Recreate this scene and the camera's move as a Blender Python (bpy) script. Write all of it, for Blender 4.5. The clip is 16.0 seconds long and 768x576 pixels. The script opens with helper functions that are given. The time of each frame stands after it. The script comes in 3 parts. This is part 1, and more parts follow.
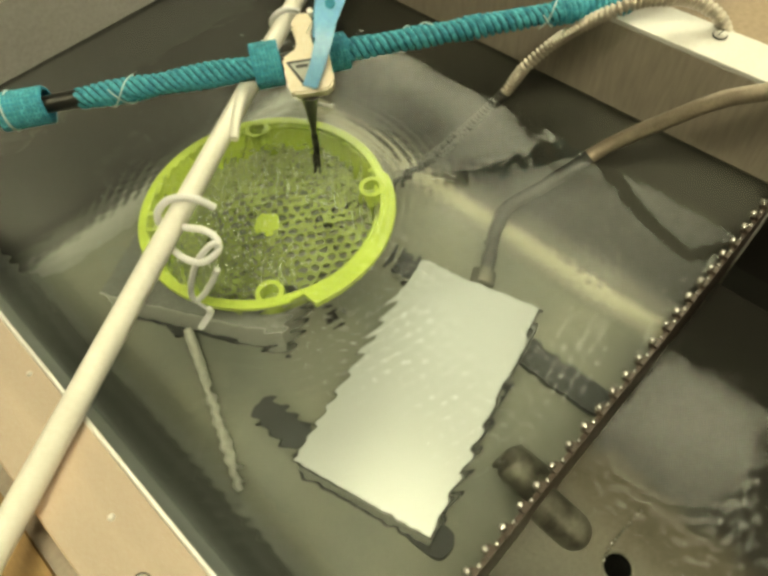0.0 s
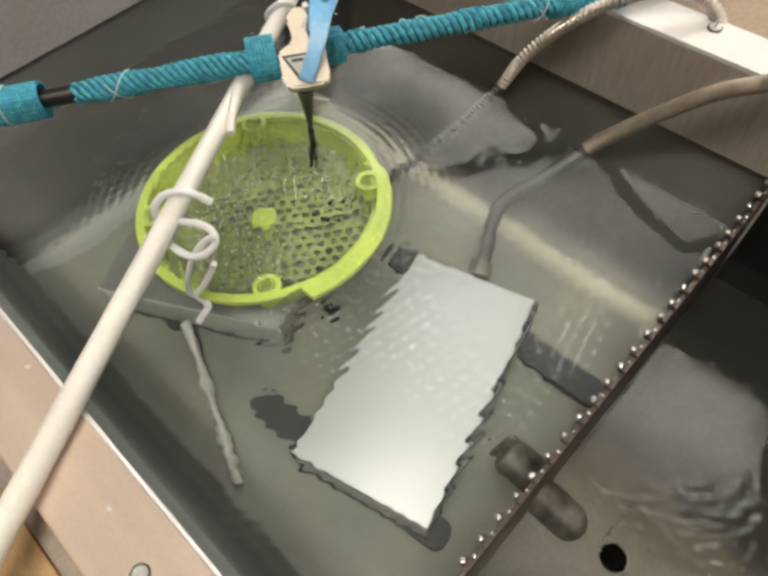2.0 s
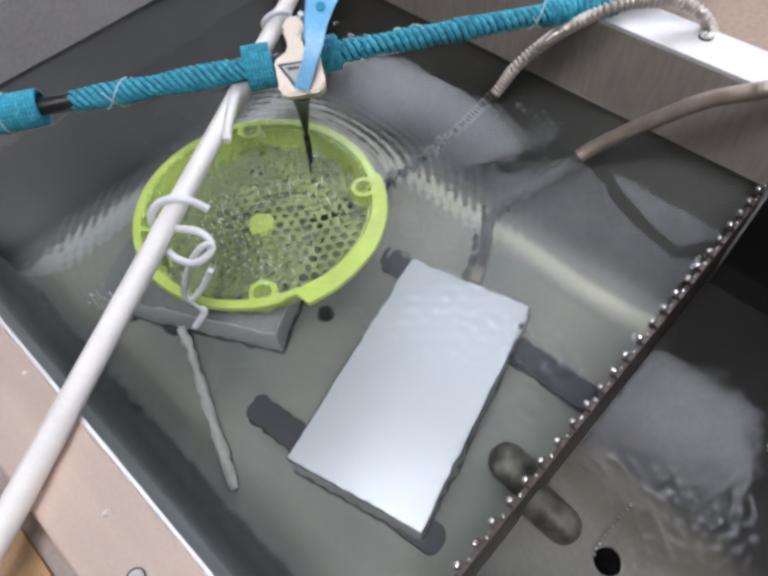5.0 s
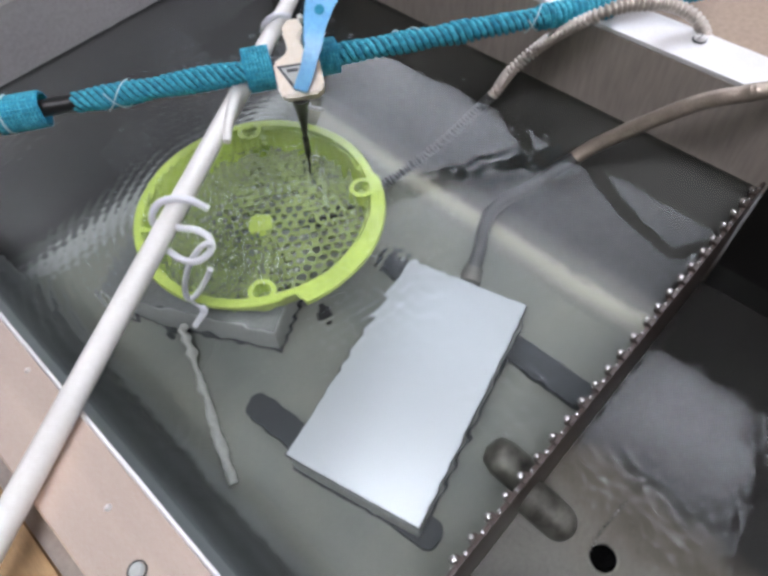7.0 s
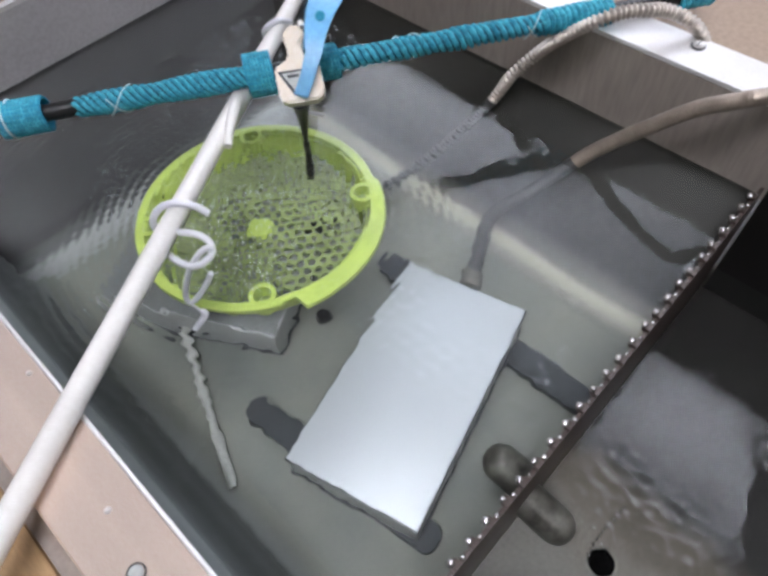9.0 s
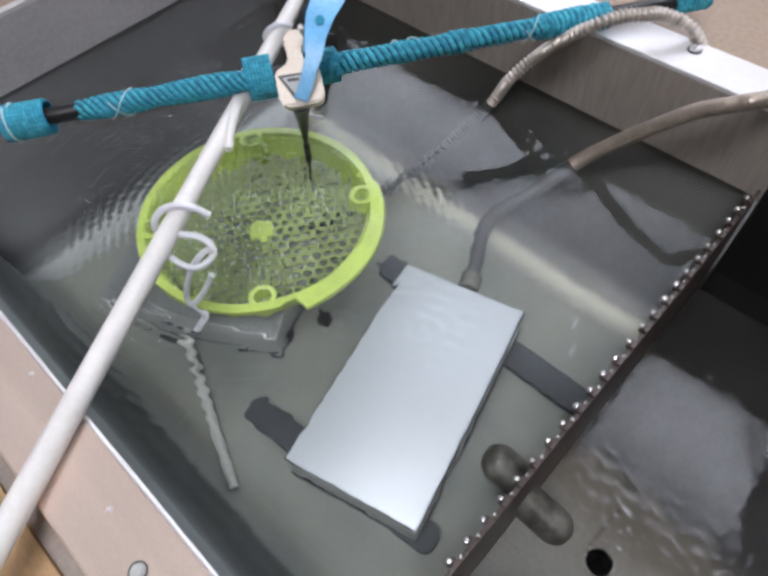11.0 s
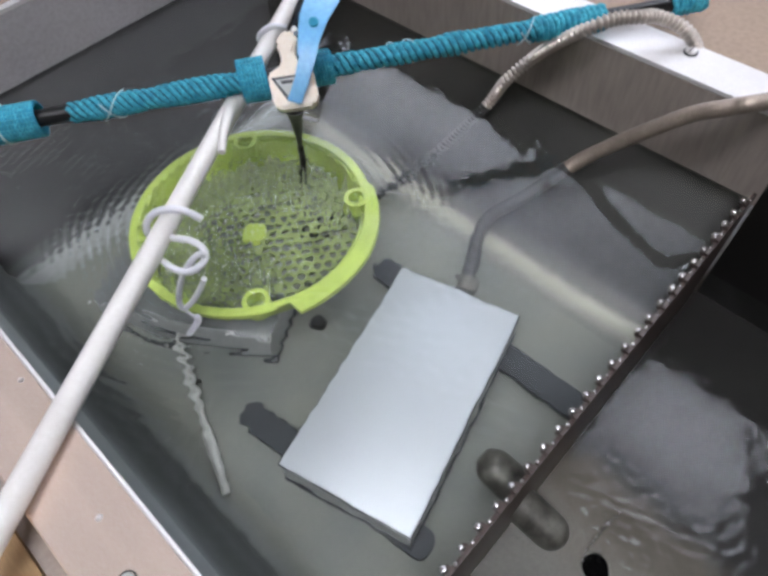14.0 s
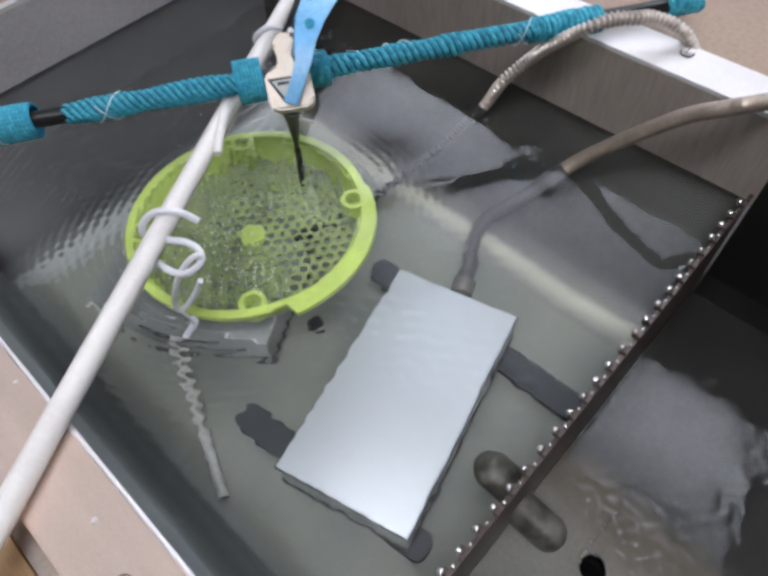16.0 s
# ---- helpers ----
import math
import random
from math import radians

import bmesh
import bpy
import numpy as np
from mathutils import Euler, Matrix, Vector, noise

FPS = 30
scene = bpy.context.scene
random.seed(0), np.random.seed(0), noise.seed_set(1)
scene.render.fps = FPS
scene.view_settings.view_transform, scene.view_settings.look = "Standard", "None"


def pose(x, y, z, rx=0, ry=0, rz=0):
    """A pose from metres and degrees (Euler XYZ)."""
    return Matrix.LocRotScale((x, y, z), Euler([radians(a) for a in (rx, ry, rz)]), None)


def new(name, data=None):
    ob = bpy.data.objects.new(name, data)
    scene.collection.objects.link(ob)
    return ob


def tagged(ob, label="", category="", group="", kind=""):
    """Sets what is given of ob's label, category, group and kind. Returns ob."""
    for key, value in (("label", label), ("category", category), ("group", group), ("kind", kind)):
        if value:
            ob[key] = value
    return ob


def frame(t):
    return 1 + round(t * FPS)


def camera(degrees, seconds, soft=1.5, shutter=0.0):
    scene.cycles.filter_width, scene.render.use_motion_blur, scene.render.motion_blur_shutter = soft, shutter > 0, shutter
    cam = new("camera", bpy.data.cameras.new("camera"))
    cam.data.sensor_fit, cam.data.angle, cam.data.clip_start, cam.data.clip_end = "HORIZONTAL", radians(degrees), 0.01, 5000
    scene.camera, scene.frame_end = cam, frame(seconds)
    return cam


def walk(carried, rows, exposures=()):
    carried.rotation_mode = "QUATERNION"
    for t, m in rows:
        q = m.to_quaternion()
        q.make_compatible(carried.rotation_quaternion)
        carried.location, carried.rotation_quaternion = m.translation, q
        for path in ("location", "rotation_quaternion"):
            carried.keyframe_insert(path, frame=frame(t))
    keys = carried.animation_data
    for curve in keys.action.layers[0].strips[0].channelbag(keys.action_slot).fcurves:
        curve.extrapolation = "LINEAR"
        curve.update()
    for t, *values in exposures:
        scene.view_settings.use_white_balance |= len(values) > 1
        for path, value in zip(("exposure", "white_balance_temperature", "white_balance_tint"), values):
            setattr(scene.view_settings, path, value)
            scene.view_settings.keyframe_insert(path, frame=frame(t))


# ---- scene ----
cam = camera(64.17, 16.0, soft=3.4)
walk(cam, [
    (0, pose(0.00154, 0.01321, 0.40577, 33.713, 3.059, -46.395)),
    (0.5, pose(0.00174, 0.01387, 0.40527, 33.554, 3.212, -46.419)),
    (1, pose(0.00122, 0.01419, 0.40447, 33.448, 3.213, -46.440)),
    (1.5, pose(0.00138, 0.01132, 0.40586, 33.332, 3.211, -46.680)),
    (2, pose(0.00159, 0.01018, 0.40710, 33.191, 3.134, -46.632)),
    (2.5, pose(0.00210, 0.00881, 0.40833, 33.153, 3.048, -46.796)),
    (3, pose(0.00060, 0.00996, 0.40663, 33.315, 2.932, -46.851)),
    (3.5, pose(0.00347, 0.00995, 0.40968, 33.132, 2.914, -46.654)),
    (4, pose(0.00426, 0.01034, 0.40891, 33.298, 2.921, -46.778)),
    (6.5, pose(-0.00167, 0.00211, 0.41412, 33.795, 3.015, -46.791)),
    (7, pose(-0.00122, 0.00279, 0.41415, 33.853, 2.915, -46.833)),
    (7.5, pose(-0.00218, 0.00080, 0.41321, 34.250, 3.007, -46.873)),
    (8, pose(-0.00164, 0.00000, 0.41639, 34.053, 3.080, -46.768)),
    (8.5, pose(-0.00181, 0.00028, 0.41626, 34.166, 3.006, -46.779)),
    (9, pose(0.00000, 0.00110, 0.41706, 34.098, 2.962, -46.593)),
    (11.5, pose(-0.00188, -0.00144, 0.42056, 34.418, 2.977, -46.578)),
    (12, pose(-0.00250, -0.00068, 0.41887, 34.596, 2.915, -46.536)),
    (12.5, pose(-0.00000, 0.00000, 0.42000, 34.379, 2.860, -46.562)),
    (13, pose(0.00096, -0.00050, 0.41958, 34.468, 2.884, -46.665)),
    (13.5, pose(0.00295, -0.00034, 0.41956, 34.368, 2.826, -46.721)),
    (14, pose(0.00334, 0.00005, 0.41845, 34.340, 2.762, -46.740)),
    (14.5, pose(0.00341, 0.00044, 0.41804, 34.397, 2.674, -46.761)),
    (15, pose(0.00457, 0.00106, 0.41849, 34.353, 2.655, -46.763)),
    (15.5, pose(0.00475, 0.00035, 0.41738, 34.440, 2.680, -46.881)),
    (16, pose(0.00448, 0.00026, 0.41790, 34.413, 2.655, -46.953)),
], exposures=[
    (0.0, 0.08, 14600, -14), (0.5, 0.08, 12800, -9), (1.0, 0.06, 10800, -3), (1.5, 0.03, 9300, 2), (2.0, 0.04, 8500, 6), (2.5, 0.05, 7500, 10), (3.5, 0.06, 6600, 12), (8.0, 0.04, 6500, 12), (12.5, -0.03, 6500, 12), (16.0, -0.07, 6500, 12),
])

# ---- light: a translucent roof light, an added fill lamp out of view, weak sky outside ----
ROOF_GLOW, BRIGHT_GLOW, LAMP_GLOW = 6.9, 8.0, 33.0
world = bpy.data.worlds.new("sky")
scene.world = world
world.use_nodes = True
sky = world.node_tree.nodes.new("ShaderNodeTexSky")
sky.sky_type, sky.sun_disc, sky.sun_elevation = "NISHITA", False, radians(40)
world.node_tree.links.new(sky.outputs[0], world.node_tree.nodes["Background"].inputs[0])
world.node_tree.nodes["Background"].inputs[1].default_value = 0.05


# ---- materials ----
def pbr(name, color, rough=0.5, metal=0.0, vary=0.15, scale=30.0, bump=0.1, grain=300.0, second=None, stretch=(1, 1, 1), coat=0.0, spec=0.5, fleck=0.25):
    """A surface with broad stains (scale) and fine grain (grain, bump)."""
    m = bpy.data.materials.new(name)
    m.use_nodes = True
    nt = m.node_tree
    b = nt.nodes["Principled BSDF"]
    tc = nt.nodes.new("ShaderNodeTexCoord")
    mp = nt.nodes.new("ShaderNodeMapping")
    mp.inputs["Scale"].default_value = stretch
    nt.links.new(tc.outputs["Object"], mp.inputs[0])
    big = nt.nodes.new("ShaderNodeTexNoise")
    big.inputs["Scale"].default_value, big.inputs["Detail"].default_value = scale, 4
    fine = nt.nodes.new("ShaderNodeTexNoise")
    fine.inputs["Scale"].default_value, fine.inputs["Detail"].default_value = grain, 3
    for n in (big, fine):
        nt.links.new(mp.outputs[0], n.inputs["Vector"])
    ramp = nt.nodes.new("ShaderNodeValToRGB")
    lo = second or tuple(c * (1 - vary) for c in color)
    hi = color if second else tuple(min(1, c * (1 + vary)) for c in color)
    ramp.color_ramp.elements[0].position, ramp.color_ramp.elements[1].position = 0.32, 0.68
    ramp.color_ramp.elements[0].color, ramp.color_ramp.elements[1].color = (*lo, 1), (*hi, 1)
    nt.links.new(big.outputs[0], ramp.inputs[0])
    mix = nt.nodes.new("ShaderNodeMix")
    mix.data_type, mix.blend_type = "RGBA", "OVERLAY"
    mix.inputs[0].default_value = fleck
    nt.links.new(ramp.outputs[0], mix.inputs[6])
    nt.links.new(fine.outputs[0], mix.inputs[7])
    nt.links.new(mix.outputs[2], b.inputs["Base Color"])
    rr = nt.nodes.new("ShaderNodeMapRange")
    rr.inputs["To Min"].default_value, rr.inputs["To Max"].default_value = max(0.02, rough - 0.08), min(1, rough + 0.08)
    nt.links.new(big.outputs[0], rr.inputs[0])
    nt.links.new(rr.outputs[0], b.inputs["Roughness"])
    bp = nt.nodes.new("ShaderNodeBump")
    bp.inputs["Strength"].default_value, bp.inputs["Distance"].default_value = bump, 0.0006
    nt.links.new(fine.outputs[0], bp.inputs["Height"])
    nt.links.new(bp.outputs[0], b.inputs["Normal"])
    b.inputs["Metallic"].default_value = metal
    b.inputs["Specular IOR Level"].default_value = spec
    b.inputs["Coat Weight"].default_value = coat
    return m


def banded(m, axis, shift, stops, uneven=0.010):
    """Steel in bands of tone; on the slopes they paint in shade and lit bends. stops are places along the axis and
    tones.
    """
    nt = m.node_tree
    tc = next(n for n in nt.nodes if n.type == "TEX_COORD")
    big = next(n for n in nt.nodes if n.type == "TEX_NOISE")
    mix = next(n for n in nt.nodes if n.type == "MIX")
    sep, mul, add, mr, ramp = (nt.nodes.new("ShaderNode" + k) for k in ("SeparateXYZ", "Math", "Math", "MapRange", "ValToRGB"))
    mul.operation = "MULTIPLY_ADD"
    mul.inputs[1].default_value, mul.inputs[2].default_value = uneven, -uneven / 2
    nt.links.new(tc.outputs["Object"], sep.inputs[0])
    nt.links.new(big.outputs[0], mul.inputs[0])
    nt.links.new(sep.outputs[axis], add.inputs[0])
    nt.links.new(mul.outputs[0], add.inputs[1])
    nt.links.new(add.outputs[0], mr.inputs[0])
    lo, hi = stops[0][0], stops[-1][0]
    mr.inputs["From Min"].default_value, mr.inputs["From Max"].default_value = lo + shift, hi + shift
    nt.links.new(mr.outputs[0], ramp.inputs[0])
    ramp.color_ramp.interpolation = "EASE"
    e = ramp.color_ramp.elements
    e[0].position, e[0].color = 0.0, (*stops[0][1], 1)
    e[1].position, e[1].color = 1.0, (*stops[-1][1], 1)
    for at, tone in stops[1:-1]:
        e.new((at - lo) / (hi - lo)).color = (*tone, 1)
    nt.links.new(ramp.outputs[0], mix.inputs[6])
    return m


def glow(name, color, strength):
    m = bpy.data.materials.new(name)
    m.use_nodes = True
    nt = m.node_tree
    nt.nodes.remove(nt.nodes["Principled BSDF"])
    e = nt.nodes.new("ShaderNodeEmission")
    e.inputs[0].default_value, e.inputs[1].default_value = (*color, 1), strength
    nt.links.new(e.outputs[0], nt.nodes["Material Output"].inputs[0])
    return m


def graded(m, x0, x1, axis=0):
    """Grades the panel's glow along an axis, added to soften its reflection."""
    nt = m.node_tree
    e = next(n for n in nt.nodes if n.type == "EMISSION")
    tc, sep, mr = (nt.nodes.new(k) for k in ("ShaderNodeTexCoord", "ShaderNodeSeparateXYZ", "ShaderNodeMapRange"))
    nt.links.new(tc.outputs["Object"], sep.inputs[0])
    nt.links.new(sep.outputs[axis], mr.inputs[0])
    mr.interpolation_type = "SMOOTHSTEP"
    for k, v in (("From Min", x0), ("From Max", x1), ("To Min", 0.0), ("To Max", e.inputs[1].default_value)):
        mr.inputs[k].default_value = v
    if e.inputs[1].links:
        mr.inputs["To Max"].default_value = 1.0
        both = nt.nodes.new("ShaderNodeMath")
        both.operation = "MULTIPLY"
        nt.links.new(e.inputs[1].links[0].from_socket, both.inputs[0])
        nt.links.new(mr.outputs[0], both.inputs[1])
        mr = both
    nt.links.new(mr.outputs[0], e.inputs[1])


def clear(name, color, ior, rough=0.0):
    m = bpy.data.materials.new(name)
    m.use_nodes = True
    nt = m.node_tree
    nt.nodes.remove(nt.nodes["Principled BSDF"])
    g = nt.nodes.new("ShaderNodeBsdfGlass")
    g.inputs["Color"].default_value, g.inputs["IOR"].default_value, g.inputs["Roughness"].default_value = (*color, 1), ior, rough
    nt.links.new(g.outputs[0], nt.nodes["Material Output"].inputs[0])
    return m


BUBBLE = pbr("bubble_white", (0.80, 0.82, 0.80), 0.25, 0, 0.05, 60, 0.02, 400, coat=0.5)
WATER = clear("water", (0.97, 0.98, 0.97), 1.333)
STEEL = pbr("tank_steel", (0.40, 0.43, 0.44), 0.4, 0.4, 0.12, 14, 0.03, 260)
BED = (0.162, 0.169, 0.143)
# slope colours carry the shade, dark reflections and highlights of the bends
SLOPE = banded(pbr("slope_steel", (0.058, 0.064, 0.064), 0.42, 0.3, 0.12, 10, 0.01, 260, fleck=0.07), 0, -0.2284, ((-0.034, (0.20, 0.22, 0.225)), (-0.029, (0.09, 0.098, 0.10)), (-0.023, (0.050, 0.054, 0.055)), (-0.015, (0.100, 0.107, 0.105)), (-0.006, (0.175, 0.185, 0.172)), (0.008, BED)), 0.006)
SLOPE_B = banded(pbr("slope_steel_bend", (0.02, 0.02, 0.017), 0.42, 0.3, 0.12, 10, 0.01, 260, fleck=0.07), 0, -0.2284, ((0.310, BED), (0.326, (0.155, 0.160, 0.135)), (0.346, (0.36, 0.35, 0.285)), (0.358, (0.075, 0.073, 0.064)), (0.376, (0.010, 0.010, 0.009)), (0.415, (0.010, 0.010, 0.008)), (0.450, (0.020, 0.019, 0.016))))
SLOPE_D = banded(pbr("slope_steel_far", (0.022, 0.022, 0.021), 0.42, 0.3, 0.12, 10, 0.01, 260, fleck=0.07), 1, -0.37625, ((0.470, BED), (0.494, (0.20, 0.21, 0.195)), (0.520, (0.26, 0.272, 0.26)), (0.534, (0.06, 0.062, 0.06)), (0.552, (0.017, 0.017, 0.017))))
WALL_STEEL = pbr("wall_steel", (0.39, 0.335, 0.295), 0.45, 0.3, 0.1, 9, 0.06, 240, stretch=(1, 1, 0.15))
LIT_WALL = pbr("lit_wall_steel", (0.55, 0.525, 0.535), 0.45, 0.3, 0.08, 9, 0.05, 240)
BOTTOM = pbr("bottom_steel", (0.192, 0.196, 0.160), 0.55, 0.1, 0.25, 9, 0.02, 300, second=(0.126, 0.138, 0.123), fleck=0.07)
FLANGE = pbr("flange_steel", (0.75, 0.605, 0.515), 0.20, 0.35, 0.06, 8, 0.05, 500, stretch=(6, 0.6, 1))
ALU = pbr("aluminium", (0.76, 0.735, 0.72), 0.35, 0.3, 0.05, 12, 0.05, 400)
BOX = pbr("satin_steel", (0.44, 0.47, 0.485), 0.47, 0.52, 0.05, 7, 0.004, 300, fleck=0.03)
BOXSIDE = pbr("box_side_steel", (0.46, 0.475, 0.46), 0.45, 0.15, 0.12, 20, 0.05, 400)
# same kind of lid as BOX, coloured darker where it mirrors no roof light
LID_DIM = pbr("dim_lid_steel", (0.175, 0.185, 0.18), 0.42, 0.3, 0.1, 15, 0.03, 400)
HOSE_BROWN = pbr("brown_hose_steel", (0.40, 0.33, 0.27), 0.4, 0.6, 0.15, 60, 0.05, 500)
# sunk hose coloured dark to stand in for light lost under water
HOSE_DIM = pbr("dimmed_hose", (0.050, 0.050, 0.049), 0.5, 0.3, 0.2, 60, 0.05, 500)
DARKBAR = pbr("dark_rubber", (0.02, 0.024, 0.027), 0.6, 0, 0.2, 30, 0.05, 300, fleck=0.08)
BLACK = pbr("black_plastic", (0.012, 0.012, 0.012), 0.35, 0, 0.2, 40, 0.1, 300)
WEIR = pbr("brown_weir", (0.075, 0.053, 0.045), 0.4, 0.1, 0.3, 60, 0.4, 400)
BEAD = pbr("bead_steel", (0.62, 0.59, 0.57), 0.22, 0.9, 0.05, 60, 0.02, 500)
GREEN = pbr("lime_plastic", (0.42, 0.53, 0.125), 0.35, 0, 0.08, 25, 0.05, 400, coat=0.2)
# the basket's plastic, coloured dimmer for murky water and the depth of pits
GREENGRID = pbr("lime_dimmed", (0.235, 0.29, 0.115), 0.45, 0, 0.2, 30, 0.1, 400)
WHITE = pbr("white_plastic", (0.80, 0.77, 0.73), 0.35, 0, 0.05, 20, 0.05, 300)
WIRE = pbr("white_wire", (0.76, 0.76, 0.80), 0.3, 0, 0.05, 40, 0.03, 300)
PALE = pbr("pale_tube", (0.36, 0.37, 0.34), 0.5, 0, 0.12, 60, 0.1, 300)
CORD = pbr("turquoise_cord", (0.075, 0.50, 0.62), 0.65, 0, 0.3, 160, 0.9, 480, second=(0.012, 0.24, 0.36), fleck=0.75)
CLOTH = pbr("turquoise_cloth", (0.02, 0.30, 0.47), 0.75, 0, 0.15, 60, 0.8, 700)
# dark layer under the cords, coloured as the shade between their turns
CORD_GAP = pbr("cord_gap_shade", (0.006, 0.09, 0.14), 0.8, 0, 0.2, 60, 0.5, 600)
THREAD = pbr("white_thread", (0.55, 0.72, 0.74), 0.7, 0, 0.1, 60, 0.2, 500)
CREAM = pbr("cream_plastic", (0.78, 0.68, 0.55), 0.35, 0, 0.06, 40, 0.05, 300)
SKYBLUE = pbr("sky_blue_plastic", (0.18, 0.48, 0.78), 0.35, 0, 0.1, 50, 0.05, 300)
LABEL = pbr("grey_label", (0.45, 0.46, 0.44), 0.5, 0, 0.1, 50, 0.05, 300)
INK = pbr("dark_ink", (0.03, 0.035, 0.04), 0.5, 0, 0.1, 50, 0.05, 300)
HOSE = pbr("hose_steel", (0.56, 0.50, 0.44), 0.34, 0.65, 0.15, 60, 0.05, 500)
WOOD = pbr("pale_wood", (0.50, 0.33, 0.17), 0.5, 0, 0.2, 6, 0.2, 120, stretch=(12, 1, 4))
BROWN = pbr("brown_board", (0.36, 0.26, 0.19), 0.6, 0, 0.08, 5, 0.1, 200)
# stained steel whose tone also falls to near black towards high x
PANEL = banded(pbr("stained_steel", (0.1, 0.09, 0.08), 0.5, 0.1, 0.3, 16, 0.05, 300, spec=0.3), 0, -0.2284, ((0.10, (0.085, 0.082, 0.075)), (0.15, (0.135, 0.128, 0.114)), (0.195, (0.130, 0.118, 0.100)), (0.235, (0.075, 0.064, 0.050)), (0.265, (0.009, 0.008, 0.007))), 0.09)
PIPE = pbr("dull_pipe", (0.20, 0.195, 0.165), 0.45, 0.3, 0.3, 45, 0.3, 300, second=(0.02, 0.017, 0.013))
HOLE = pbr("hole_black", (0.003, 0.003, 0.003), 0.9, 0, 0.2, 40, 0.1, 300, spec=0.0)
# near-black tone for the tank walls past the weir
DARKTANK = pbr("dark_wall", (0.007, 0.006, 0.005), 0.5, 0.1, 0.3, 12, 0.2, 200)
PLASTER = pbr("room_wall", (0.11, 0.097, 0.085), 0.8, 0, 0.1, 2, 0.2, 60)
CEIL = pbr("ceiling_paint", (0.17, 0.16, 0.15), 0.8, 0, 0.1, 2, 0.2, 60)
CONCRETE = pbr("concrete_floor", (0.22, 0.21, 0.20), 0.75, 0, 0.2, 3, 0.3, 60)
ROOF = glow("roof_light", (0.88, 0.94, 1.08), ROOF_GLOW)
graded(ROOF, -1.25, 0.35)
graded(ROOF, -2.1, 0.8, 1)
# pane split off with a stronger glow to lift the overflow water's reflection
ROOF_BRIGHT = glow("roof_light_bright", (0.90, 0.94, 1.06), BRIGHT_GLOW)
graded(ROOF_BRIGHT, -0.90, -0.38)
LAMP = glow("lamp_diffuser", (0.94, 0.96, 1.04), LAMP_GLOW)

ORIGIN = {}


def thing(name, base, label, category, group="", kind=""):
    ob = new(name)
    ob.location = base
    ob.empty_display_size = 0.02
    ORIGIN[name_of(ob)] = Vector(base)
    return tagged(ob, label, category, group, kind)


def name_of(ob):
    return ob.name


def mesh_of(name, bm, material, smooth=30):
    me = bpy.data.meshes.new(name)
    bm.normal_update()
    bm.to_mesh(me)
    bm.free()
    me.materials.append(material)
    if smooth:
        me.polygons.foreach_set("use_smooth", [True] * len(me.polygons))
        me.set_sharp_from_angle(angle=radians(smooth))
    return me


def part(name, bm, material, parent, label="", smooth=30):
    """Links bm, given in world places, as one mesh under parent."""
    at = ORIGIN[parent.name]
    bmesh.ops.translate(bm, vec=-at, verts=bm.verts)
    ob = new(name, mesh_of(name, bm, material, smooth))
    ob.parent = parent
    ORIGIN[ob.name] = at
    return tagged(ob, label) if label else ob


def solid(name, bm, material, label, category, group="", kind="", smooth=30):
    """One mesh as a thing of its own; its origin at the middle of its underside."""
    vs = [v.co for v in bm.verts]
    at = Vector([(min(v[i] for v in vs) + max(v[i] for v in vs)) / 2 for i in range(2)] + [min(v[2] for v in vs)])
    bmesh.ops.translate(bm, vec=-at, verts=bm.verts)
    ob = new(name, mesh_of(name, bm, material, smooth))
    ob.location = at
    ORIGIN[ob.name] = at
    return tagged(ob, label, category, group, kind)


def box(x0, x1, y0, y1, z0, z1, bevel=0.0, turn=0.0, bm=None):
    bm = bm or bmesh.new()
    m = Matrix.Translation(((x0 + x1) / 2, (y0 + y1) / 2, (z0 + z1) / 2)) @ Matrix.Rotation(radians(turn), 4, "Z") @ Matrix.Diagonal((x1 - x0, y1 - y0, z1 - z0, 1))
    r = bmesh.ops.create_cube(bm, size=1, matrix=m)
    if bevel:
        es = list({e for v in r["verts"] for e in v.link_edges})
        bmesh.ops.bevel(bm, geom=es, offset=bevel, segments=2, affect="EDGES", profile=0.6)
    return bm


def cyl(at, r, h, sides=24, r2=None, bevel=0.0, axis=None, bm=None):
    """A cylinder or cone that stands on at, along axis."""
    bm = bm or bmesh.new()
    q = Vector(axis or (0, 0, 1)).to_track_quat("Z", "Y").to_matrix().to_4x4()
    m = Matrix.Translation(at) @ q @ Matrix.Translation((0, 0, h / 2))
    r_ = bmesh.ops.create_cone(bm, cap_ends=True, segments=sides, radius1=r, radius2=r if r2 is None else r2, depth=h, matrix=m)
    if bevel:
        es = [e for e in {e for v in r_["verts"] for e in v.link_edges} if any(len(f.verts) > 4 for f in e.link_faces)]
        bmesh.ops.bevel(bm, geom=es, offset=bevel, segments=2, affect="EDGES")
    return bm


def spline(points, step):
    """A smooth line through points, cut at about that step."""
    p = [Vector(q) for q in points]
    p = [2 * p[0] - p[1]] + p + [2 * p[-1] - p[-2]]
    out = []
    for i in range(1, len(p) - 2):
        n = max(2, int((p[i + 1] - p[i]).length / step))
        for k in range(n):
            t = k / n
            a, b, c, d = p[i - 1], p[i], p[i + 1], p[i + 2]
            out.append(0.5 * (2 * b + (c - a) * t + (2 * a - 5 * b + 4 * c - d) * t * t + (3 * b - a - 3 * c + d) * t ** 3))
    return out + [p[-2]]


